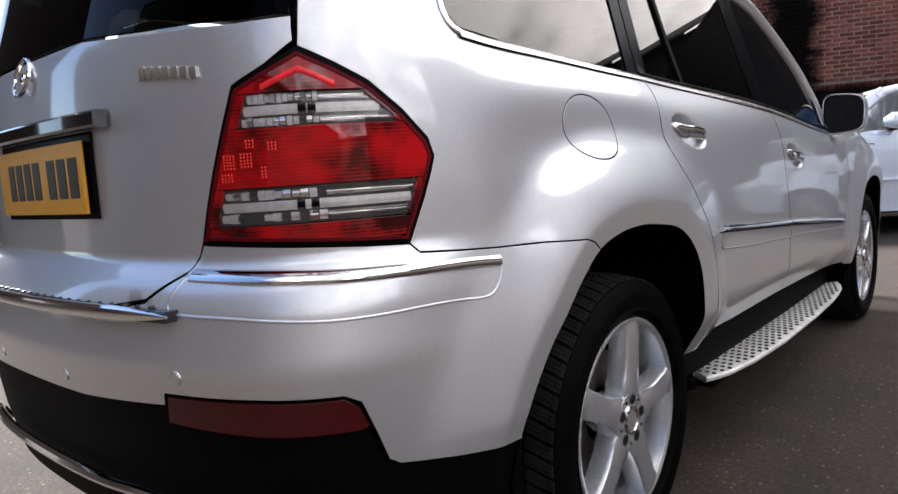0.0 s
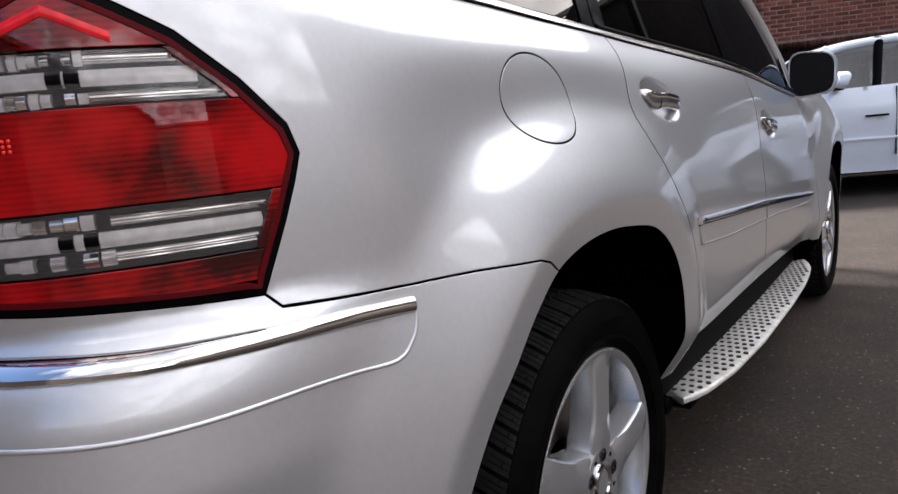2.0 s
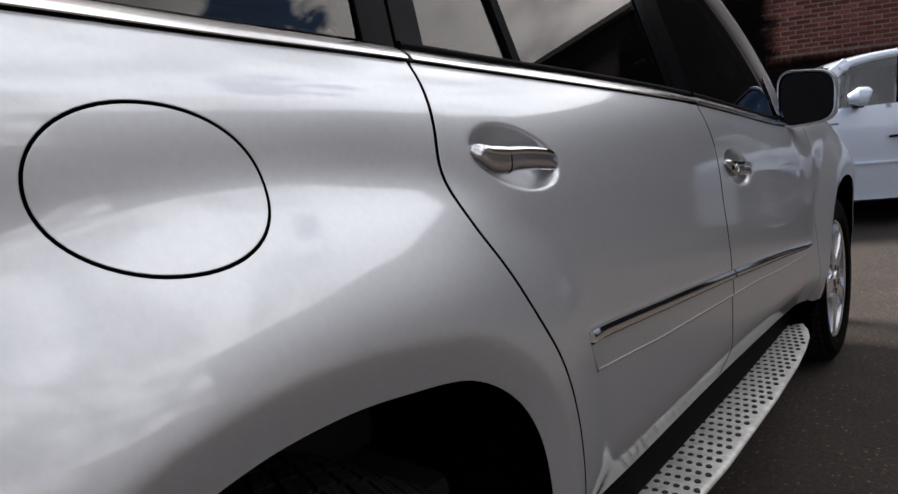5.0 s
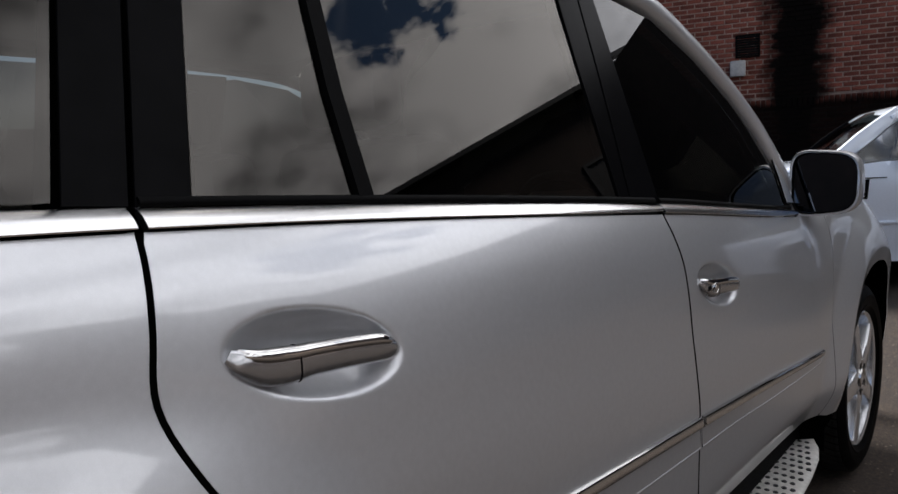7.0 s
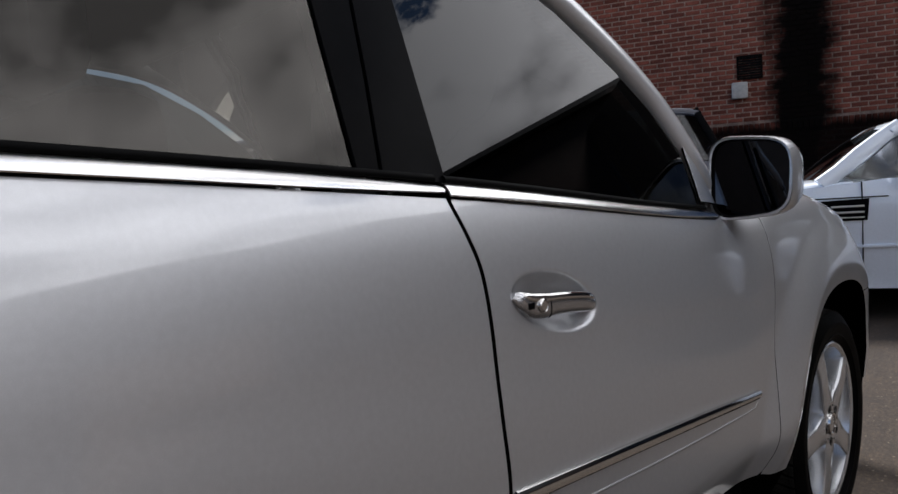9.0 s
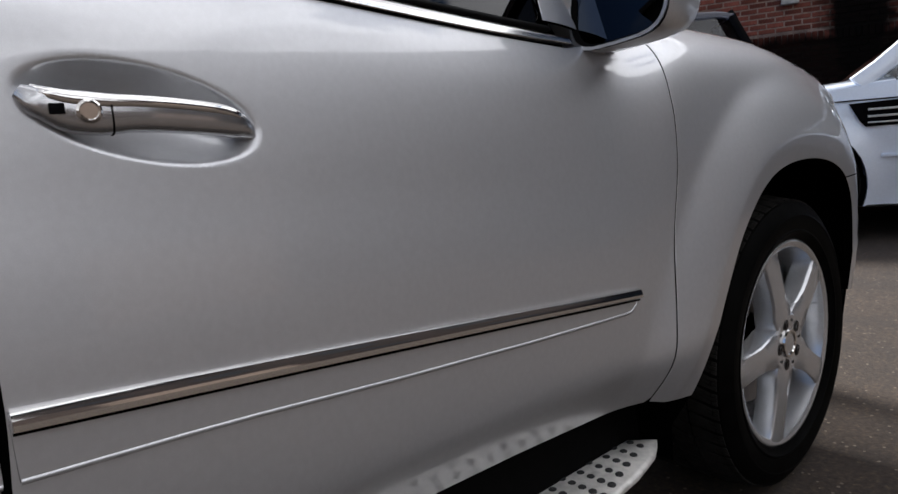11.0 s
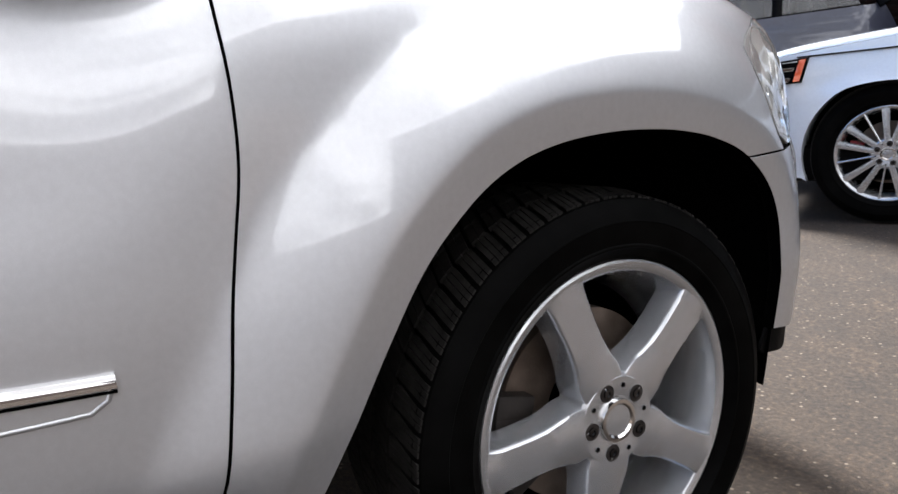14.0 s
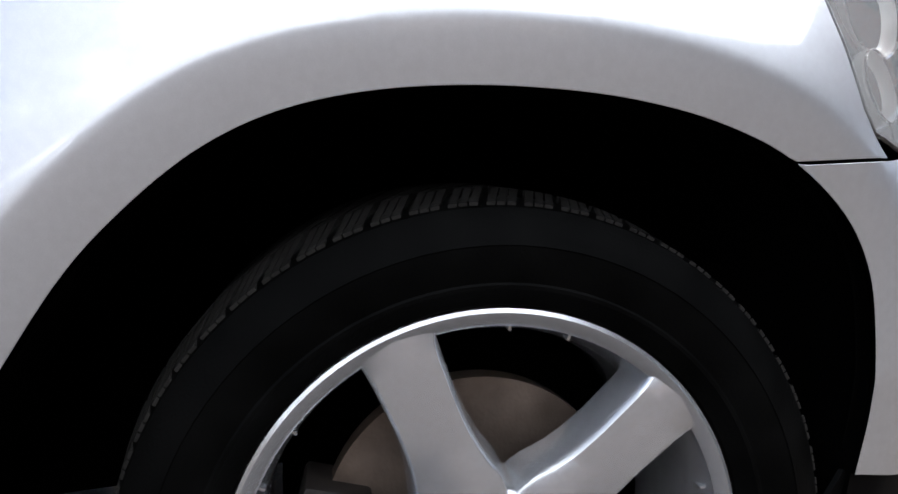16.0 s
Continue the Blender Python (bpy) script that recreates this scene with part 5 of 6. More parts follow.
# ---- door mirrors ----
for side in (1, -1):
    bm = bmesh.new()
    cx, cz = 0.981, 1.199
    rows = [(2.318, 1.0), (2.335, 1.03), (2.37, 1.03), (2.42, 0.94), (2.46, 0.74), (2.485, 0.40)]
    outl = [(side * a, b) for a, b in ellipse(0.093, 0.096, 28, 0.5)]
    rings = []
    for y, k in rows:
        rings.append([bm.verts.new((side * cx + a * k + (0.0), y - 0.28 * (abs(a) if a * side < 0 else -abs(a)) * 0.35, cz + b * k - (0.10 * a * side if b > 0 else -0.10 * a * side))) for a, b in outl])
    for r, q in zip(rings, rings[1:]):
        for i in range(28):
            bm.faces.new((r[i], r[(i + 1) % 28], q[(i + 1) % 28], q[i]))
    bm.faces.new(rings[-1])
    mir = part("door_mirror", bm, SILVER, car, "silver door mirror")
    bm = bmesh.new()
    edge = lambda k, y: [((side * cx + a * k, y + 0.098 * a * side * k + 0.10 * b * k, cz + b * k - (0.10 * a * k * side if b > 0 else -0.10 * a * k * side))) for a, b in outl]
    bm.faces.new([bm.verts.new(p) for p in edge(0.90, 2.330)])
    part("mirror_glass", bm, MIRROR, mir, "mirror glass")
    for name, k1, y1, k2, y2, mat in (("mirror_rim", 1.0, 2.318, 0.945, 2.317, SILVER), ("mirror_gasket", 0.945, 2.318, 0.895, 2.329, PLASTIC)):
        bm = bmesh.new()
        r1, r2 = [bm.verts.new(p) for p in edge(k1, y1)], [bm.verts.new(p) for p in edge(k2, y2)]
        for i in range(28):
            bm.faces.new((r1[i], r1[(i + 1) % 28], r2[(i + 1) % 28], r2[i]))
        part(name, bm, mat, mir)
    bm = bmesh.new()
    tube(bm, [(side * 0.86, 2.40, 1.125), (side * 0.91, 2.39, 1.13), (side * 0.96, 2.385, 1.14)], ellipse(0.045, 0.02, 12, 0.7), up=(0, 0, 1))
    part("mirror_arm", bm, PLASTIC, mir)


# ---- wheels ----
def spoke_wheel(name, r_lip, r_tyre, spokes, widths, face, depth, phi, lugs, barrel=0.235, width=0.27, twin=0.0):
    """A wheel at the origin whose face looks along +x: alloy with spokes, tyre with tread blocks, disc and caliper."""
    bm = bmesh.new()
    lathe(bm, [(-width + 0.02, r_lip * 0.97), (-width + 0.03, r_lip * 0.88), (-0.10, r_lip * 0.865), (-0.03, r_lip * 0.90), (-0.010, r_lip * 0.925), (-0.001, r_lip * 0.932), (0.002, r_lip * 0.945), (0.005, r_lip * 0.985), (0.003, r_lip), (-0.008, r_lip * 1.005)], 96)
    fx = np.interp(0.2, [p for p, _ in face], [q for _, q in face])
    lathe(bm, [(fx - 0.004, 0.028), (fx + 0.001, 0.042), (fx + 0.0015, 0.074), (fx - 0.004, 0.082), (fx - 0.020, 0.086), (fx - depth, 0.090)], 48)
    wheel = part(name, bm, ALLOY, None, "", 0.45)
    thin = [(k + 0.5, 0) for k in range(spokes)] if twin else []
    for k, side_ in [(k, g) for k in range(spokes) for g in ((-1, 1) if twin else (0,))] + thin:
        slim = 0.32 if k % 1 else 1.0
        bm = bmesh.new()
        rot = Matrix.Rotation(-(radians(phi + side_ * twin) + 2 * math.pi * k / spokes), 4, "X")
        rr = np.linspace(0.045, r_lip * 0.965, 14)
        rings = []
        for r in rr:
            h = np.interp(r / r_lip, [x for x, _ in widths], [w for _, w in widths]) * r_lip * slim
            x = np.interp(r / r_lip, [p for p, _ in face], [q for _, q in face])
            c = 0.14 * h
            sec = [(x - depth, -h * 1.10), (x - 0.009, -h), (x - 0.0025, -h + c * 0.4), (x, -h + c), (x + 0.002, 0), (x, h - c), (x - 0.0025, h - c * 0.4), (x - 0.009, h), (x - depth, h * 1.10)]
            rings.append([bm.verts.new(rot @ Vector((px, py, r))) for px, py in sec])
        for p, q in zip(rings, rings[1:]):
            for i in range(8):
                bm.faces.new((p[i], q[i], q[i + 1], p[i + 1]))
        bm.faces.new(rings[0])
        bm.faces.new(rings[-1][::-1])
        part("spoke", bm, ALLOY, wheel, "", 0.6)
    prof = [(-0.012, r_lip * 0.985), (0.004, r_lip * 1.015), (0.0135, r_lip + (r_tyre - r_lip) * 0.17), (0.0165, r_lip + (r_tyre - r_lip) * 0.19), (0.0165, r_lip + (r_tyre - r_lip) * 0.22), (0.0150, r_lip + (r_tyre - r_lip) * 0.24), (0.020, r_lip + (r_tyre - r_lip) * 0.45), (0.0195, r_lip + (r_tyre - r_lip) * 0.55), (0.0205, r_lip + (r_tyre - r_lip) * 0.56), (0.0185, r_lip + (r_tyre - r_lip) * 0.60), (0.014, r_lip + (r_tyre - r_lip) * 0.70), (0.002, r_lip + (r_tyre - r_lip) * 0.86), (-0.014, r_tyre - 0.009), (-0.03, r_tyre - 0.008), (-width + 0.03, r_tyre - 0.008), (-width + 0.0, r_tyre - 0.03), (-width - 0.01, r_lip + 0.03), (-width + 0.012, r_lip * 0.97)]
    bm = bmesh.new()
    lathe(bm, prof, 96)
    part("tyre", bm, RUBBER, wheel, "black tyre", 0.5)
    bm = bmesh.new()

    def tread_block(x0, x1, a0, wd, tw, low, edge):
        q = []
        for x, da, r0, r1 in ((x0, 0, r_tyre - low, r_tyre - edge), (x1, tw / r_tyre * 2, r_tyre - 0.014, r_tyre)):
            for rr_ in (r0, r1):
                for aa in (a0 + da, a0 + da + wd):
                    q.append(bm.verts.new((x, rr_ * math.sin(aa), rr_ * math.cos(aa))))
        for f in ((2, 3, 7, 6), (0, 2, 6, 4), (1, 5, 7, 3), (0, 1, 3, 2), (4, 6, 7, 5)):
            bm.faces.new([q[i] for i in f])

    n = 62
    for k in range(n):
        a0, pitch = 2 * math.pi * k / n, 2 * math.pi / n
        # shoulder block: three ribs parted by fine sipes, then a wide groove
        for j in range(3):
            tread_block(-0.002, -0.070, a0 + pitch * 0.275 * j, pitch * 0.225, 0.010, 0.034 if (k + (j > 1)) % 2 else 0.024, 0.011)
        for x0, x1, ph in ((-0.078, -0.128, 0.5), (-0.136, -0.186, 0.2), (-0.194, -0.25, 0.7)):
            for j in range(2):
                tread_block(x0, x1, a0 + pitch * (ph + 0.42 * j), pitch * (0.36 if j else 0.38), 0.012, 0.014, 0.0)
    tagged(part("tread", bm, TREAD, wheel, "black rubber tread", 0.5), kind="stuff")
    bm = bmesh.new()
    lathe(bm, [(fx + 0.0030, 0.0265), (fx + 0.0060, 0.030), (fx + 0.0055, 0.036), (fx - 0.004, 0.0385)], 40)
    cap = part("centre_cap", bm, CHROME, wheel, "chrome ringed centre cap")
    bm = bmesh.new()
    lathe(bm, [(fx + 0.0040, 0.0004), (fx + 0.0036, 0.012), (fx + 0.0026, 0.0268)], 40)
    part("cap_face", bm, ALLOY, cap)
    for k in range(lugs):
        a = radians(phi) + 2 * math.pi * k / lugs
        q = Vector((fx, 0.056 * math.sin(a), 0.056 * math.cos(a)))
        # flat dark discs on the hub stand in for the shaded depth of holes
        bm = bmesh.new()
        lathe(bm, [(0.0022, 0.0150), (0.0032, 0.0138), (0.0022, 0.0124), (0.0020, 0.0004)], 18, Matrix.Translation(q))
        part("bolt_hole", bm, CALIPER, wheel)
        bm = bmesh.new()
        lathe(bm, [(0.0022, 0.0090), (0.0050, 0.0086), (0.0052, 0.0050), (0.0030, 0.0045), (0.0030, 0.0004)], 6, Matrix.Translation(q))
        part("wheel_bolt", bm, DARKCHROME, wheel)
        a += math.pi / lugs
        bm = bmesh.new()
        lathe(bm, [(0.0026, 0.0042), (0.0022, 0.0004)], 10, Matrix.Translation((fx, 0.060 * math.sin(a), 0.060 * math.cos(a))))
        part("small_hole", bm, VOID, wheel)
        # balance ridges pressed into the barrel between the spokes
        for da in (-0.16, 0.10):
            bm = bmesh.new()
            box(bm, (-0.050, -0.0018, r_lip * 0.900), (-0.014, 0.0018, r_lip * 0.935), 0.0012, Matrix.Rotation(-(a + da), 4, "X"))
            part("barrel_ridge", bm, ALLOY, wheel)
    bm = bmesh.new()
    lathe(bm, [(-0.105, 0.07), (-0.085, 0.075), (-0.085, 0.172), (-0.112, 0.172), (-0.112, 0.07)], 64)
    part("brake_disc", bm, DISC, wheel, "rusty grey brake disc")
    # added near-black disc stands in for the shade behind the brake
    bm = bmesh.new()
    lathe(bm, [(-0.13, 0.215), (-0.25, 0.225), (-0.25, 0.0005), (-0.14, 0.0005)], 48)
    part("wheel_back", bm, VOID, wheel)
    bm = bmesh.new()
    for k in range(5):
        a = radians(-118 + k * 11)
        m = Matrix.Rotation(-a, 4, "X")
        box(bm, (-0.13, -0.022, 0.125), (-0.058, 0.022, 0.200), 0.006, m)
    part("brake_caliper", bm, CALIPER, wheel, "grimy cast-iron brake caliper")
    return wheel


W5 = [(0.1, 0.15), (0.27, 0.175), (0.36, 0.170), (0.43, 0.146), (0.52, 0.134), (0.65, 0.130), (0.86, 0.140), (0.93, 0.150), (0.97, 0.17)]
F5 = [(0.1, 0.004), (0.3, 0.005), (0.6, 0.005), (0.9, 0.003), (1.0, 0.001)]
front = spoke_wheel("wheel", 0.268, 0.382, 5, W5, F5, 0.052, -21, 5)
front.parent = car
front.matrix_basis = pose(WHEEL_X, AXLE_F, HUB_Z)
for x, y, rz, turn in ((WHEEL_X, AXLE_R, 0, 30.0), (-WHEEL_X, AXLE_F, 180, 30.0), (-WHEEL_X, AXLE_R, 180, 10.0)):
    copy_thing(front, pose(x, y, HUB_Z, 0, 0, rz) @ Matrix.Rotation(radians(-turn), 4, "X"))

# ---- cabin ----
bm = bmesh.new()
box(bm, (-0.80, -0.70, 0.55), (0.80, 2.45, 0.62), 0.02)
box(bm, (-0.76, 2.10, 0.62), (0.76, 2.50, 1.13), 0.06)
part("cabin_floor", bm, CABIN, car)
for x in (0.38, -0.38):
    for y in (1.05, 0.15):
        bm = bmesh.new()
        box(bm, (x - 0.25, y, 0.62), (x + 0.25, y + 0.50, 0.85), 0.05)
        box(bm, (x - 0.24, y - 0.10, 0.80), (x + 0.24, y + 0.06, 1.38), 0.05)
        box(bm, (x - 0.13, y - 0.10, 1.40), (x + 0.13, y + 0.0, 1.56), 0.04)
        part("seat", bm, CABIN, car)
bm = bmesh.new()
mm = Matrix.Translation((0.38, 1.86, 1.10)) @ Matrix.Rotation(radians(-65), 4, "X") @ Matrix.Rotation(math.pi / 2, 4, "Y")
lathe(bm, [(0.016 * math.cos(t), 0.185 + 0.016 * math.sin(t)) for t in np.linspace(0, 2 * math.pi, 9)[:-1]], 40, mm, closed=True)
part("steering_wheel", bm, CABIN, car)


# ---- the pale blue car and the building ----
def simple_car(name, label, paint, length, width, height, base, spokes):
    """A parked car, nose towards -x, its left flank at y = 0, wheels on z = 0, front axle at x = 0."""
    body = tagged(new(name), label, "car")
    rear_axle, hub = base, 0.395
    nose, tail = -0.86, length - 0.86

    bulge = lambda z: np.interp(z, [0.3, 0.5, 0.75, 0.95, 1.10, 1.14, 1.75], [0.05, 0.02, 0.0, 0.0, 0.02, 0.035, 0.24])
    arch = lambda c: [(c + 0.425 * math.cos(t), hub + 0.425 * math.sin(t)) for t in np.linspace(math.pi + 0.35, -0.35, 25)]
    low = [(nose + 0.10, 0.28), (nose + 0.02, 0.42), (nose, 0.62), (nose + 0.02, 0.80), (nose + 0.07, 0.95), (nose + 0.12, 1.00), (0.3, 1.09), (0.78, 1.135), (tail - 0.12, 1.17), (tail - 0.02, 1.0), (tail, 0.6), (tail - 0.06, 0.34)]
    o = low + [(rear_axle + 0.43, 0.28)] + arch(rear_axle)[::-1] + [(rear_axle - 0.43, 0.26), (0.43, 0.26)] + arch(0.0)[::-1] + [(-0.43, 0.27)]

    def place(v, mirror):
        x, z = v[:, 0], v[:, 1]
        round_ = np.clip((nose + 0.45 - x) / 0.45, 0, 1) ** 2 * 0.28 + np.clip((x - tail + 0.35) / 0.35, 0, 1) ** 2 * 0.15
        rr = np.minimum(np.hypot(x, z - hub), np.hypot(x - rear_axle, z - hub))
        fl = 0.035 * np.clip(1 - (rr - 0.43) / 0.10, 0, 1) ** 0.8
        y = bulge(z) + round_ - fl
        return np.stack([x, width - y if mirror else y, z], -1)

    lp = dense(o, 0.03)
    v, f = fill(lp, (), 0.06)
    n = len(lp)
    A, B = place(v, False), place(v, True)
    la, lb = place(lp, False), place(lp, True)
    k = len(v)
    verts = np.vstack([A, B, la, lb])
    faces = [tuple(t) for t in f] + [tuple(t[::-1] + k) for t in f]
    faces += [(2 * k + i, 2 * k + n + i, 2 * k + n + (i + 1) % n, 2 * k + (i + 1) % n) for i in range(n)]
    mesh_object("body", verts, faces, paint, body)
    # cabin: roof with rounded edges, pillars, panes
    y_at = lambda z, m: width - bulge(z) if m else bulge(z)
    roof_rows = []
    for x, z in cr([(1.04, 1.575), (1.13, 1.635), (1.45, 1.695), (2.2, 1.73), (tail - 0.6, 1.73), (tail - 0.36, 1.70)], 5):
        t = np.linspace(-1, 1, 11)
        e = width / 2 - bulge(z - 0.05)
        roof_rows.append(np.stack([np.full(11, x), width / 2 + t * e, z + 0.05 * (1 - t**4) - 0.02], -1))
    loft("roof", roof_rows, paint, parent=body, thick=0.06)
    for m in (False, True):
        for p, q in (((0.55, 1.12), (1.13, 1.605)), ((1.50, 1.14), (1.58, 1.69)), ((2.60, 1.15), (2.62, 1.73)), ((tail - 0.12, 1.16), (tail - 0.40, 1.70))):
            bm = bmesh.new()
            # near front pillar is pale and thick, standing in for the windscreen's bright reflection
            fore = p[0] < 0.6
            tube(bm, [(p[0] + (q[0] - p[0]) * t, y_at(p[1] + (q[1] - p[1]) * t, m) + (-0.03 if m else 0.03), p[1] + (q[1] - p[1]) * t) for t in np.linspace(0, 1, 5)], ellipse(0.065 if fore and not m else 0.045, 0.03, 10, 0.8), up=(0, 1, 0))
            part("pillar", bm, paint if fore and not m else GLOSSBLACK, body)
        g = np.array([(0.70, 1.145), (1.20, 1.58), (1.5, 1.655), (tail - 0.55, 1.70), (tail - 0.30, 1.18)])
        gv, gf = fill(dense(g, 0.1), (), 0.3)
        mesh_object("side_window", np.stack([gv[:, 0], y_at(gv[:, 1], m) + (-0.02 if m else 0.02), gv[:, 1]], -1), gf, SIDEGLASS, body)
        bm = bmesh.new()
        yy_ = width + 0.10 if m else -0.10
        tube(bm, [(0.86, yy_ - (0.02 if m else -0.02), 1.21), (0.93, yy_, 1.215), (0.99, yy_, 1.21), (1.0, yy_, 1.205)], ellipse(0.10, 0.075, 16, 0.7), up=(0, 0, 1), scale=[0.45, 0.95, 1.0, 0.9])
        part("door_mirror", bm, paint, body)
        bm = bmesh.new()
        box(bm, (0.92, min(yy_, width - 0.05 if m else 0.05), 1.125), (0.98, max(yy_, width - 0.05 if m else 0.05), 1.15), 0.01)
        part("mirror_arm", bm, PLASTIC, body)
    t = np.linspace(-1, 1, 9)
    e0, e1 = width / 2 - 0.10, width / 2 - 0.24
    loft("windscreen", [np.stack([0.40 + 0.67 * k + 0.17 * t**2 * (1 - 0.4 * k), width / 2 + t * (e0 + (e1 - e0) * k), 1.115 + 0.525 * k + 0.0 * t], -1) for k in np.linspace(0, 1, 6)], SCREENGLASS, "windscreen glass", parent=body)
    loft("rear_window", [np.stack([np.full(9, tail - 0.34 + 0.24 * k), width / 2 + t * (e1 + 0.10 * k), np.full(9, 1.69 - 0.50 * k)], -1) for k in np.linspace(0, 1, 4)], TINTED, "rear window glass", parent=body)
    # bonnet with a raised middle
    rows = []
    for x, z in cr([(nose + 0.10, 0.985), (-0.45, 1.035), (0.2, 1.085), (0.58, 1.115)], 5):
        e = width / 2 - 0.045 - 0.28 * max(0, (nose + 0.45 - x) / 0.45) ** 2
        rows.append(np.stack([np.full(11, x), width / 2 + t[0] * 0 + np.linspace(-1, 1, 11) * e, z + 0.008 + 0.055 * (1 - np.linspace(-1, 1, 11) ** 4)], -1))
    loft("bonnet", rows, paint, parent=body, thick=0.012)
    bm = bmesh.new()
    box(bm, (0.85, 0.15, 0.5), (tail - 0.3, width - 0.15, 0.95), 0.03)
    part("cabin_floor", bm, CABIN, body)
    for x in (1.45, 2.4):
        for y in (0.5, width - 0.5):
            bm = bmesh.new()
            box(bm, (x + 0.35, y - 0.24, 0.9), (x + 0.5, y + 0.24, 1.45), 0.05)
            box(bm, (x + 0.38, y - 0.13, 1.45), (x + 0.47, y + 0.13, 1.6), 0.03)
            part("seat", bm, CABIN, body)
    return body


rover = simple_car("estate_car", "pale blue-silver off-road estate car with black side vent", BLUE_SILVER, 4.79, 1.93, 1.78, 2.745, 10)
# the low roofline of this car
for ob in rover.children:
    if ob.name.split(".")[0] in ("roof", "pillar", "side_window", "windscreen", "rear_window", "seat"):
        for v in ob.data.vertices:
            v.co.z = v.co.z if v.co.z < 1.1 else 1.1 + (v.co.z - 1.1) * 0.78
            v.co.x -= 0.19
rover_pose = pose(-0.31, 6.28, 0.055, 0, 0, 23)


def rover_part(name, pts, mat, y, label="", thick=0.02, parent=None):
    lp = dense(pts, 0.03)
    v, f = fill(lp, (), 0.08)
    n, k = len(lp), len(v)
    bend = lambda x: y + 0.28 * np.clip((-0.41 - x) / 0.45, 0, 1) ** 2
    verts = np.vstack([np.c_[v[:, 0], bend(v[:, 0]), v[:, 1]], np.c_[lp[:, 0], bend(lp[:, 0]), lp[:, 1]], np.c_[lp[:, 0], bend(lp[:, 0]) + thick, lp[:, 1]]])
    faces = [tuple(t) for t in f] + [(k + i, k + (i + 1) % n, k + n + (i + 1) % n, k + n + i) for i in range(n)]
    return mesh_object(name, verts, faces, mat, parent or rover, label)


vent = rover_part("side_vent", [(0.31, 0.985), (0.41, 0.80), (0.66, 0.81), (0.675, 0.995)], GLOSSBLACK, -0.012, "black side vent with bright slats")
for z in (0.85, 0.895, 0.94):
    bm = bmesh.new()
    box(bm, (0.42, -0.022, z - 0.007), (0.64, -0.010, z + 0.007), 0.002)
    part("vent_slat", bm, ALU, vent)
rover_part("headlamp", [(-0.74, 0.86), (-0.50, 0.87), (-0.445, 0.985), (-0.72, 0.97)], HEADREF, -0.016, "clear headlamp unit", 0.1)
rover_part("lamp_frame", [(-0.76, 0.85), (-0.425, 0.86), (-0.385, 1.0), (-0.74, 0.98)], GLOSSBLACK, -0.010, "black lamp frame", 0.1)
rover_part("side_marker", [(-0.47, 0.87), (-0.435, 0.872), (-0.40, 0.992), (-0.435, 0.99)], AMBER, -0.020, "orange side marker", 0.05)
for x0, x1, z0, z1, mat, name in ((-0.66, -0.475, 0.895, 0.93, GLOSSBLACK, "lamp_cell"), (-0.60, -0.455, 0.951, 0.978, GLOSSBLACK, "lamp_cell"), (-0.68, -0.475, 0.933, 0.948, CHROME, "lamp_bar"), (-0.70, -0.49, 0.874, 0.892, CHROME, "lamp_bar")):
    rover_part(name, [(x0, z0), (x1, z0), (x1 + 0.012, z1), (x0 + 0.012, z1)], mat, -0.021, "", 0.01)
for z, h in ((1.005, 0.004), (0.59, 0.012)):
    bm = bmesh.new()
    box(bm, (-0.45 if z > 1 else 0.5, -0.006, z - h), (0.80 if z > 1 else 2.25, 0.01, z + h), 0.002)
    part("body_joint", bm, PLASTIC if z > 1 else BLUE_SILVER, rover)
for x in (0.63, 1.47, 2.6):
    bm = bmesh.new()
    box(bm, (x - 0.003, -0.004, 0.42), (x + 0.003, 0.02, 1.12), 0.001)
    part("door_joint", bm, PLASTIC, rover)
for x in (1.19, 2.30):
    bm = bmesh.new()
    box(bm, (x, -0.035, 0.832), (x + 0.21, -0.008, 0.865), 0.012)
    part("door_handle", bm, GLOSSBLACK, rover)
bm = bmesh.new()
box(bm, (-0.70, 0.06, 0.24), (4.0, 1.87, 0.45), 0.05)
part("underbody", bm, PLASTIC, rover)
W10 = [(0.1, 0.06), (0.3, 0.062), (0.6, 0.066), (0.97, 0.082)]
rw_ = spoke_wheel("wheel", 0.262, 0.395, 5, W10, F5, 0.03, 8, 5, twin=12.0)
for o in rw_.children:
    if o.name.startswith("brake_caliper"):
        o.data.materials[0] = REDCALIPER
rw_.parent = rover
rw_.matrix_basis = pose(0, 0.03, 0.395, 0, 0, -90)
for x, y, rz in ((2.745, 0.03, -90), (0, 1.90, 90), (2.745, 1.90, 90)):
    copy_thing(rw_, pose(x, y, 0.395, 0, 0, rz))
for c in (0.0, 2.745):
    for y0, y1 in ((0.045, 0.42), (1.51, 1.885)):
        bm = bmesh.new()
        box(bm, (c - 0.42, y0 + 0.1, 0.30), (c + 0.42, y1 - 0.1, 0.82), 0.1)
        part("wheel_housing", bm, VOID, rover)
# its waistline lies low
for ob in rover.children:
    for piece in [] if ob.name.startswith("wheel") else [ob, *ob.children]:
        for v in piece.data.vertices:
            v.co.z -= 0.045 * float(smooth01((v.co.z - 0.74) / 0.14) * (1 - smooth01((v.co.z - 1.2) / 0.2)))
rover.matrix_basis = rover_pose

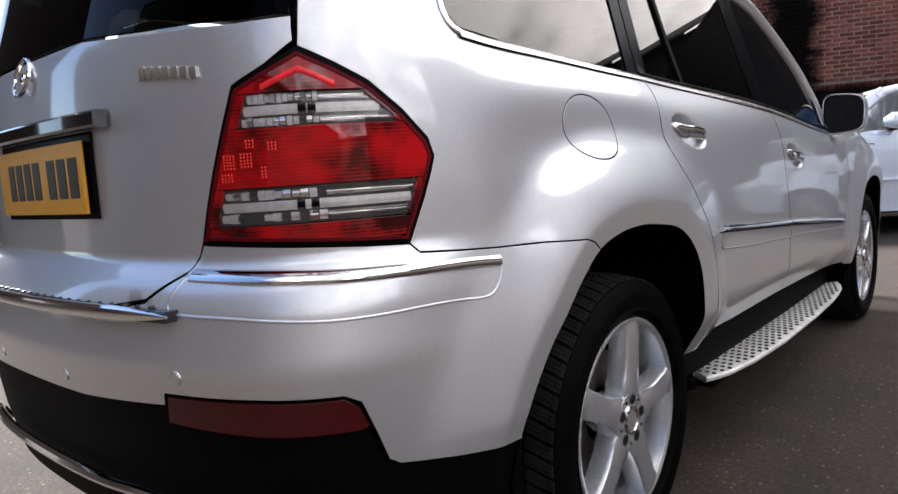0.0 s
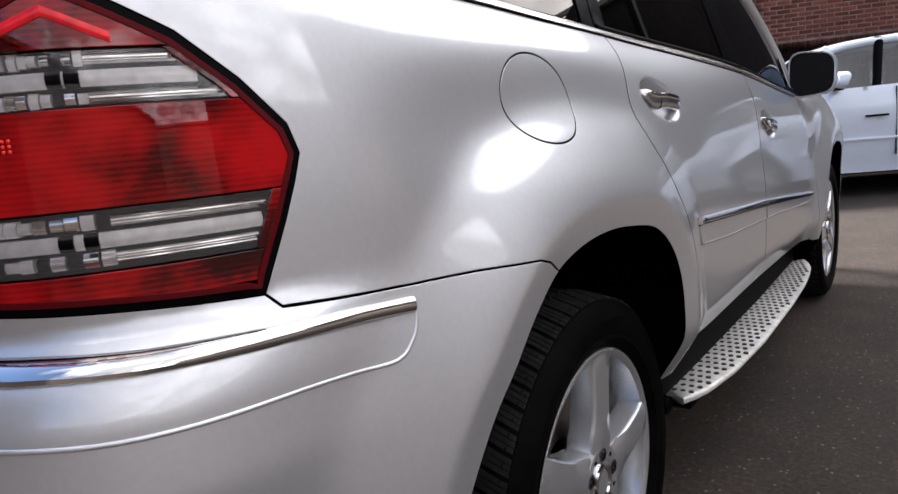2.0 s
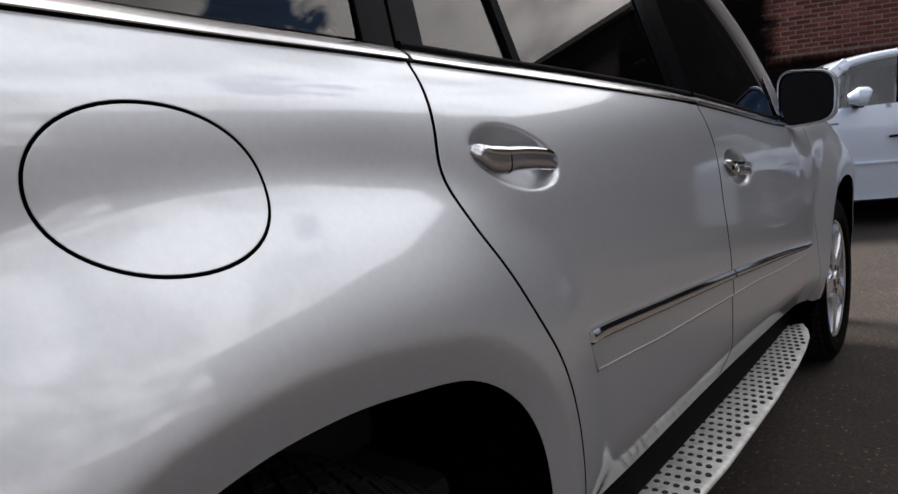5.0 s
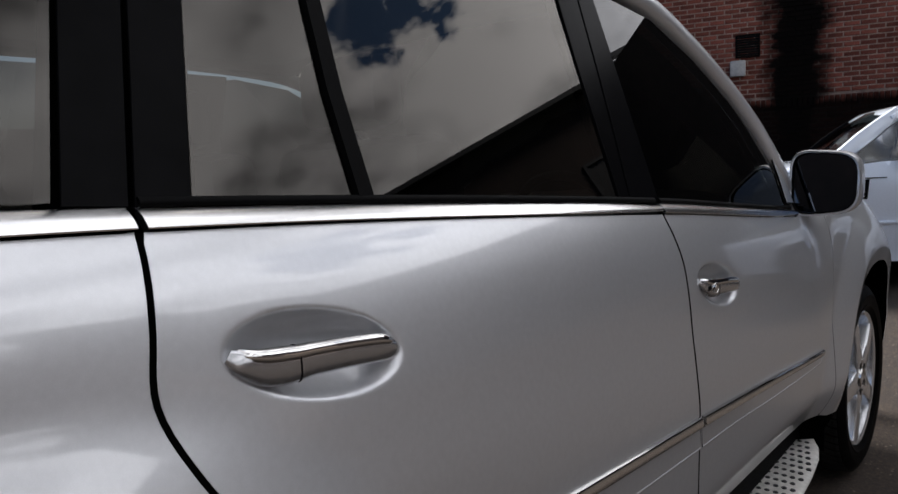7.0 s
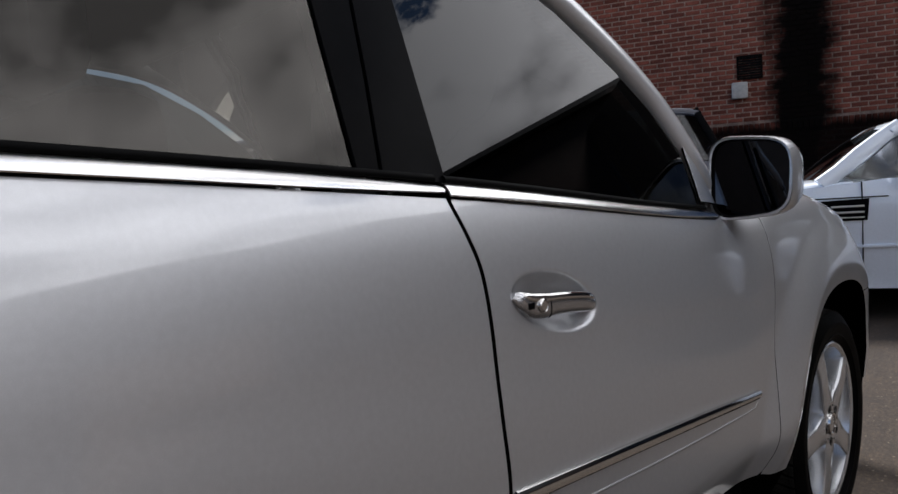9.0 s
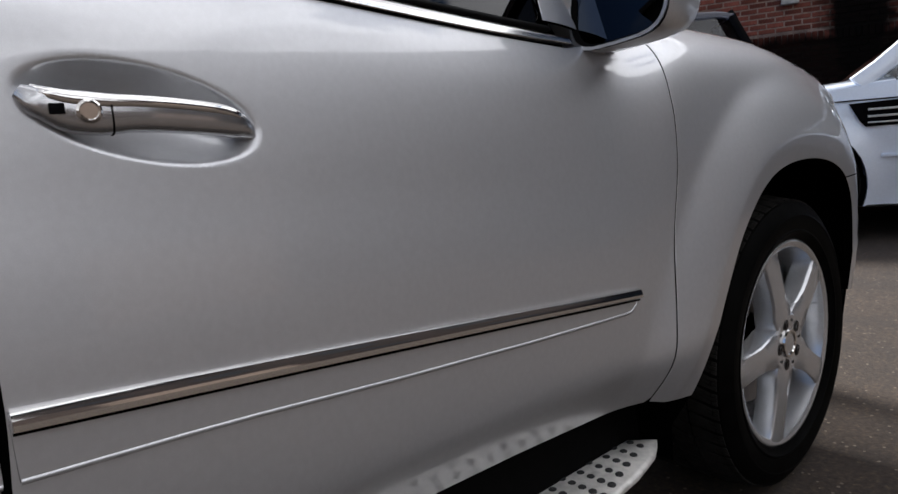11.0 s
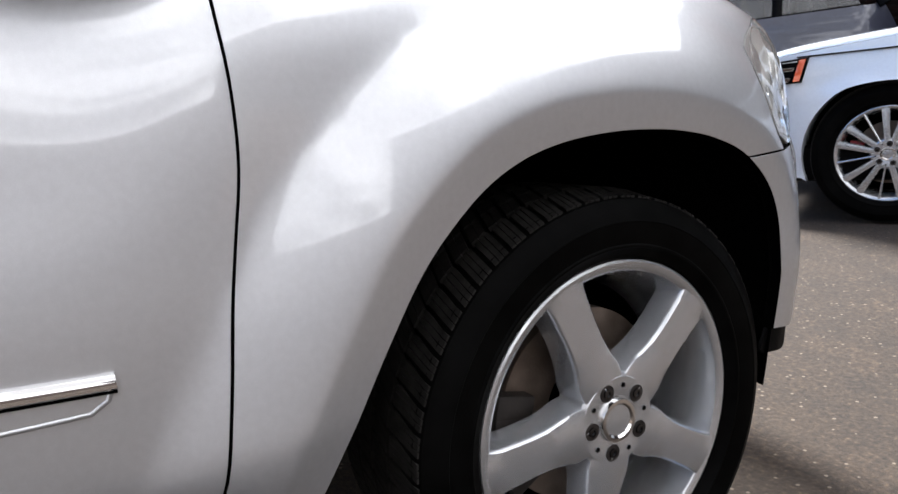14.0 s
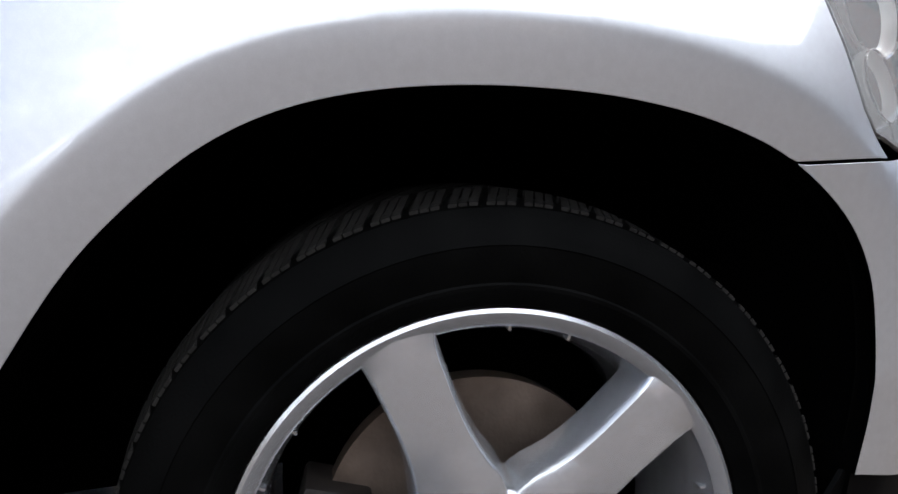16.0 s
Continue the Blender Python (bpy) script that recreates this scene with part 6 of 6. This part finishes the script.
NAVY = material("navy_paint", (0.030, 0.034, 0.055), 0.3, 0.3, 1.0, vary=0.1)
navy = simple_car("van_car", "tall dark navy car parked beside the brick wall", NAVY, 4.4, 1.8, 1.5, 2.6, 10)
w2 = copy_thing(rw_, pose(0, 0.03, 0.395, 0, 0, -90))
w2.parent = navy
w3 = copy_thing(rw_, pose(2.6, 0.03, 0.395, 0, 0, -90))
w3.parent = navy
navy.matrix_basis = pose(-1.42, 8.6, 0.09, 0, 0, 38) @ pose(-3.54, 0, 0) @ Matrix.Diagonal((1, 1, 1.16, 1))



GREY = material("pale_grey_paint", (0.42, 0.42, 0.43), 0.35, 0.4, 1.0, vary=0.05, scale=300)
grey = simple_car("hatchback_car", "pale grey estate car parked on the far side", GREY, 4.6, 1.85, 1.7, 2.7, 10)
for x, y, rz in ((0, 0.03, -90), (2.7, 0.03, -90), (0, 1.82, 90), (2.7, 1.82, 90)):
    w = copy_thing(rw_, pose(x, y, 0.395, 0, 0, rz))
    w.parent = grey
grey.matrix_basis = pose(-6.2, 3.1, 0.01, 0, 0, 0)


def brick_material(name, color, spread):
    m = material(name, color, 0.9, vary=0.3, scale=60, bump=0.5, bump_scale=120, spec=0.1)
    n, l = m.node_tree.nodes, m.node_tree.links
    b = n["Principled BSDF"]
    src = b.inputs["Base Color"].links[0].from_socket
    info, geo, add, fr, mr, sc = n.new("ShaderNodeObjectInfo"), n.new("ShaderNodeNewGeometry"), n.new("ShaderNodeMath"), n.new("ShaderNodeMath"), n.new("ShaderNodeMapRange"), n.new("ShaderNodeVectorMath")
    fr.operation, sc.operation = "FRACT", "SCALE"
    l.new(info.outputs["Random"], add.inputs[0])
    l.new(geo.outputs["Random Per Island"], add.inputs[1])
    l.new(add.outputs[0], fr.inputs[0])
    l.new(fr.outputs[0], mr.inputs["Value"])
    mr.inputs["To Min"].default_value, mr.inputs["To Max"].default_value = 1 - spread, 1 + spread
    l.new(src, sc.inputs[0])
    l.new(mr.outputs[0], sc.inputs["Scale"])
    l.new(sc.outputs[0], b.inputs["Base Color"])
    return m


def darkened(m):
    """Darkens the wall: one broad ragged upright streak and a near-black base below the dentil course."""
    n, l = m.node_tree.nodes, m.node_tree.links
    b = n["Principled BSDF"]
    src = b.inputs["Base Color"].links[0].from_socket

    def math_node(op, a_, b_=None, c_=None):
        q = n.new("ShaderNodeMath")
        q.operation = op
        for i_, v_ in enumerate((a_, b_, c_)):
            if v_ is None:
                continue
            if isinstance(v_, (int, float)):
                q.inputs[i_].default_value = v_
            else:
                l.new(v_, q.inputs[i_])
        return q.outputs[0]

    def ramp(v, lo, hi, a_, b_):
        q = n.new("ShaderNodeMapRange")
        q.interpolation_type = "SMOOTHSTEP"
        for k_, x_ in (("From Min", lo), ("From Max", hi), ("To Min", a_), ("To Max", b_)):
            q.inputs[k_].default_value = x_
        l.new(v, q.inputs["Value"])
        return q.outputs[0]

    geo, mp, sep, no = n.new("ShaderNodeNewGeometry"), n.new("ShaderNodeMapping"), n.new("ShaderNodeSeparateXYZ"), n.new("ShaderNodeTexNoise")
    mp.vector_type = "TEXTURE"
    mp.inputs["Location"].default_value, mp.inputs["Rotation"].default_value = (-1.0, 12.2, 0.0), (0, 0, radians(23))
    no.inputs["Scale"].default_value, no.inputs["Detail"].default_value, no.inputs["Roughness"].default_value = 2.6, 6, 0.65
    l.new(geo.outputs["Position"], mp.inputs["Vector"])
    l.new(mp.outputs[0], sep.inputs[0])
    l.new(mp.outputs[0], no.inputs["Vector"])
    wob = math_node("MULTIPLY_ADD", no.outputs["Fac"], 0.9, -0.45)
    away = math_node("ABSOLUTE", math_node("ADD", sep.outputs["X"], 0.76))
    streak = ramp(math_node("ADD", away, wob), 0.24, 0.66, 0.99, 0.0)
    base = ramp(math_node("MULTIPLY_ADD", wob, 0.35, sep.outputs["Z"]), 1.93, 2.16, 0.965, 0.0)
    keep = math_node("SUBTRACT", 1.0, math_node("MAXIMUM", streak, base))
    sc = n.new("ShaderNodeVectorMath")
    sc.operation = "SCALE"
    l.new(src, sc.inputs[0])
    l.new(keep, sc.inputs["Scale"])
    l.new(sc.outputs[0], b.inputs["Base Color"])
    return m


BRICK = darkened(brick_material("red_brick", (0.19, 0.058, 0.040), 0.4))
MORTAR = darkened(material("mortar", (0.34, 0.25, 0.205), 0.95, vary=0.25, scale=40, bump=0.4, spec=0.1))
WALL_POSE = pose(-1.0, 12.2, 0.0, 0, 0, 23)
wv = [(-9, 0.012, -0.2), (2.4, 0.012, -0.2), (2.4, 0.012, 7), (-9, 0.012, 7), (-9, 0.35, -0.2), (2.4, 0.35, -0.2), (2.4, 0.35, 7), (-9, 0.35, 7)]
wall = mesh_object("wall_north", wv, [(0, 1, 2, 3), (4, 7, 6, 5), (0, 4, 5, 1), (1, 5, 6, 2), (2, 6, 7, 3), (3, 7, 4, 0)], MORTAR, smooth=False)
tagged(wall, "red brick wall with pale mortar, a dark streak and a near-black base", "wall", kind="structure")
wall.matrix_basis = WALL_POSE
BL, BH, COURSE, PITCH = 0.209, 0.059, 0.075, 0.225
rng = random.Random(4)


def brick_geometry(bm, x, z, w, h, dy=0.0):
    b = 0.004
    v = [bm.verts.new((x + px, dy + py, z + pz)) for px, py, pz in ((0, 0.02, 0), (w, 0.02, 0), (w, 0.02, h), (0, 0.02, h), (b, 0, b), (w - b, 0, b), (w - b, 0, h - b), (b, 0, h - b))]
    for f in ((4, 5, 6, 7), (0, 1, 5, 4), (1, 2, 6, 5), (2, 3, 7, 6), (3, 0, 4, 7)):
        bm.faces.new([v[i] for i in f])


def one_brick(w, h):
    bm = bmesh.new()
    brick_geometry(bm, 0, 0, w, h)
    return bm


rest = bmesh.new()
shared = None
for row in range(0, 93):
    z = row * COURSE
    if 1.91 < z < 2.06:
        continue
    for col in range(-40, 11):
        x = col * PITCH + (PITCH / 2 if row % 2 else 0)
        if -2.35 < x < 0.25 and 2.05 < z < 3.75:
            if shared is None:
                ob = part("brick", one_brick(BL, BH), BRICK, wall)
                shared = ob.data
            else:
                ob = new("brick", shared)
                ob.parent = wall
            ob.location = (x, rng.uniform(-0.003, 0.002), z)
        elif -8.9 < x < 2.2:
            brick_geometry(rest, x, z, BL, BH, rng.uniform(-0.003, 0.002))
for k in range(-115, 31):
    brick_geometry(rest, k * 0.075, 1.925, 0.063, 0.13, -0.012)
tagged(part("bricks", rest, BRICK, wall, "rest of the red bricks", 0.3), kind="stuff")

air_vent = tagged(new("air_vent"), "black louvred air vent on the brick wall", "vent")
bm = bmesh.new()
for lo, hi in (((-0.18, -0.03, 0), (-0.155, 0.01, 0.36)), ((0.155, -0.03, 0), (0.18, 0.01, 0.36)), ((-0.155, -0.03, 0.335), (0.155, 0.01, 0.36)), ((-0.155, -0.03, 0), (0.155, 0.01, 0.025))):
    box(bm, lo, hi)
part("frame", bm, PLASTIC, air_vent)
for k in range(8):
    bm = bmesh.new()
    box(bm, (-0.155, -0.022, 0.035 + k * 0.038), (0.155, -0.014, 0.062 + k * 0.038), 0.0, Matrix())
    part("slat", bm, GLOSSBLACK, air_vent)
air_vent.matrix_basis = WALL_POSE @ pose(-1.47, 0, 2.74)
BOXGREY = material("grey_box_paint", (0.42, 0.40, 0.38), 0.5, vary=0.15, scale=20)
bm = bmesh.new()
box(bm, (-0.115, -0.10, 0), (0.115, 0.0, 0.25), 0.02)
meter = tagged(part("junction_box", bm, BOXGREY, None), "pale grey junction box on the brick wall", "junction box")
meter.matrix_basis = WALL_POSE @ pose(-1.62, 0, 2.45)

# ---- the building across the yard, seen in the car's glass and paint ----
DARKBRICK = material("dark_brick_facade", (0.026, 0.017, 0.014), 0.9, vary=0.4, scale=8, bump=0.4)
SLATE = material("slate_roof", (0.02, 0.02, 0.022), 0.7, vary=0.3, scale=5, bump=0.5)
hall = tagged(new("brick_building"), "tall dark brick building with slate roof", "building")
bm = bmesh.new()
box(bm, (-9, 0, -0.2), (9, 7, 7.6))
part("walls", bm, DARKBRICK, hall)
bm = bmesh.new()
for y0, z0, y1, z1 in ((-0.35, 7.55, 3.5, 9.2), (7.35, 7.55, 3.5, 9.2)):
    v = [bm.verts.new(p) for p in ((-9.3, y0, z0), (9.3, y0, z0), (9.3, y1, z1), (-9.3, y1, z1), (-9.3, y0, z0 + 0.12), (9.3, y0, z0 + 0.12), (9.3, y1, z1 + 0.12), (-9.3, y1, z1 + 0.12))]
    for f in ((0, 1, 2, 3), (4, 5, 6, 7), (0, 1, 5, 4), (1, 2, 6, 5), (2, 3, 7, 6), (3, 0, 4, 7)):
        bm.faces.new([v[i] for i in f])
part("roof", bm, SLATE, hall)
for x in (-7, -4.2, -1.4, 1.4, 4.2, 7):
    for z in (1.0, 4.4):
        bm = bmesh.new()
        for lo, hi in (((-0.6, -0.05, 0), (0.6, 0.03, 0.08)), ((-0.6, -0.05, 1.52), (0.6, 0.03, 1.6)), ((-0.6, -0.05, 0.08), (-0.52, 0.03, 1.52)), ((0.52, -0.05, 0.08), (0.6, 0.03, 1.52)), ((-0.03, -0.04, 0.08), (0.03, 0.03, 1.52))):
            box(bm, tuple(np.add(lo, (x, 0, z))), tuple(np.add(hi, (x, 0, z))))
        w = part("window", bm, SLATE, hall, "dark framed window")
        bm = bmesh.new()
        box(bm, (x - 0.52, -0.012, z + 0.08), (x + 0.52, -0.004, z + 1.52))
        part("pane", bm, CABIN, w)
hall.matrix_basis = pose(10.6, 10.6, 0, 0, 0, -45)

# the rest of the yard, which closes the place behind the camera; the tall dark walls are unseen, added to dim the
# paint's reflections
YARD = material("yard_brick", (0.10, 0.075, 0.06), 0.9, vary=0.4, scale=6, bump=0.4)
for name, lo, hi, text in (("wall_east", (13.0, 4.5, -0.2), (13.4, 8.2, 2.4), "brown brick yard wall"), ("wall_east_low", (13.0, -6.9, -0.2), (13.4, -2.5, 2.4), "brown brick yard wall"), ("wall_east_tall", (13.0, -2.5, -0.2), (13.4, 4.5, 3.0), "unseen dark wall added to dim the flank's reflections"),
                           ("wall_south", (2.2, -6.9, -0.2), (13.0, -6.5, 2.6), "brown brick yard wall"), ("wall_south_tall", (-11.0, -6.9, -0.2), (2.2, -6.5, 6.0), "unseen dark wall added to dim the car's reflections"), ("wall_west", (-14.4, 0.0, -0.2), (-14.0, 8.0, 2.4), "brown brick yard wall"), ("wall_west_tall", (-12.4, -5.6, -0.2), (-12.0, 0.0, 8.0), "unseen dark wall added to dim the car's reflections")):
    bm = bmesh.new()
    box(bm, lo, hi)
    box(bm, (lo[0] - 0.05, lo[1] - 0.05, hi[2]), (hi[0] + 0.05, hi[1] + 0.05, hi[2] + 0.08))
    tagged(part(name, bm, DARKBRICK if name.endswith("tall") else YARD, None), text, "wall", kind="structure")
# unseen wall end, made dark so that the front door glass reflects black
bm = bmesh.new()
box(bm, (2.41, -0.02, -0.2), (7.6, 0.36, 7.0))
end = tagged(part("wall_north_east", bm, DARKBRICK, None), "unseen dark wall end added to blacken the front window's reflection", "wall", kind="structure")
end.matrix_basis = WALL_POSE
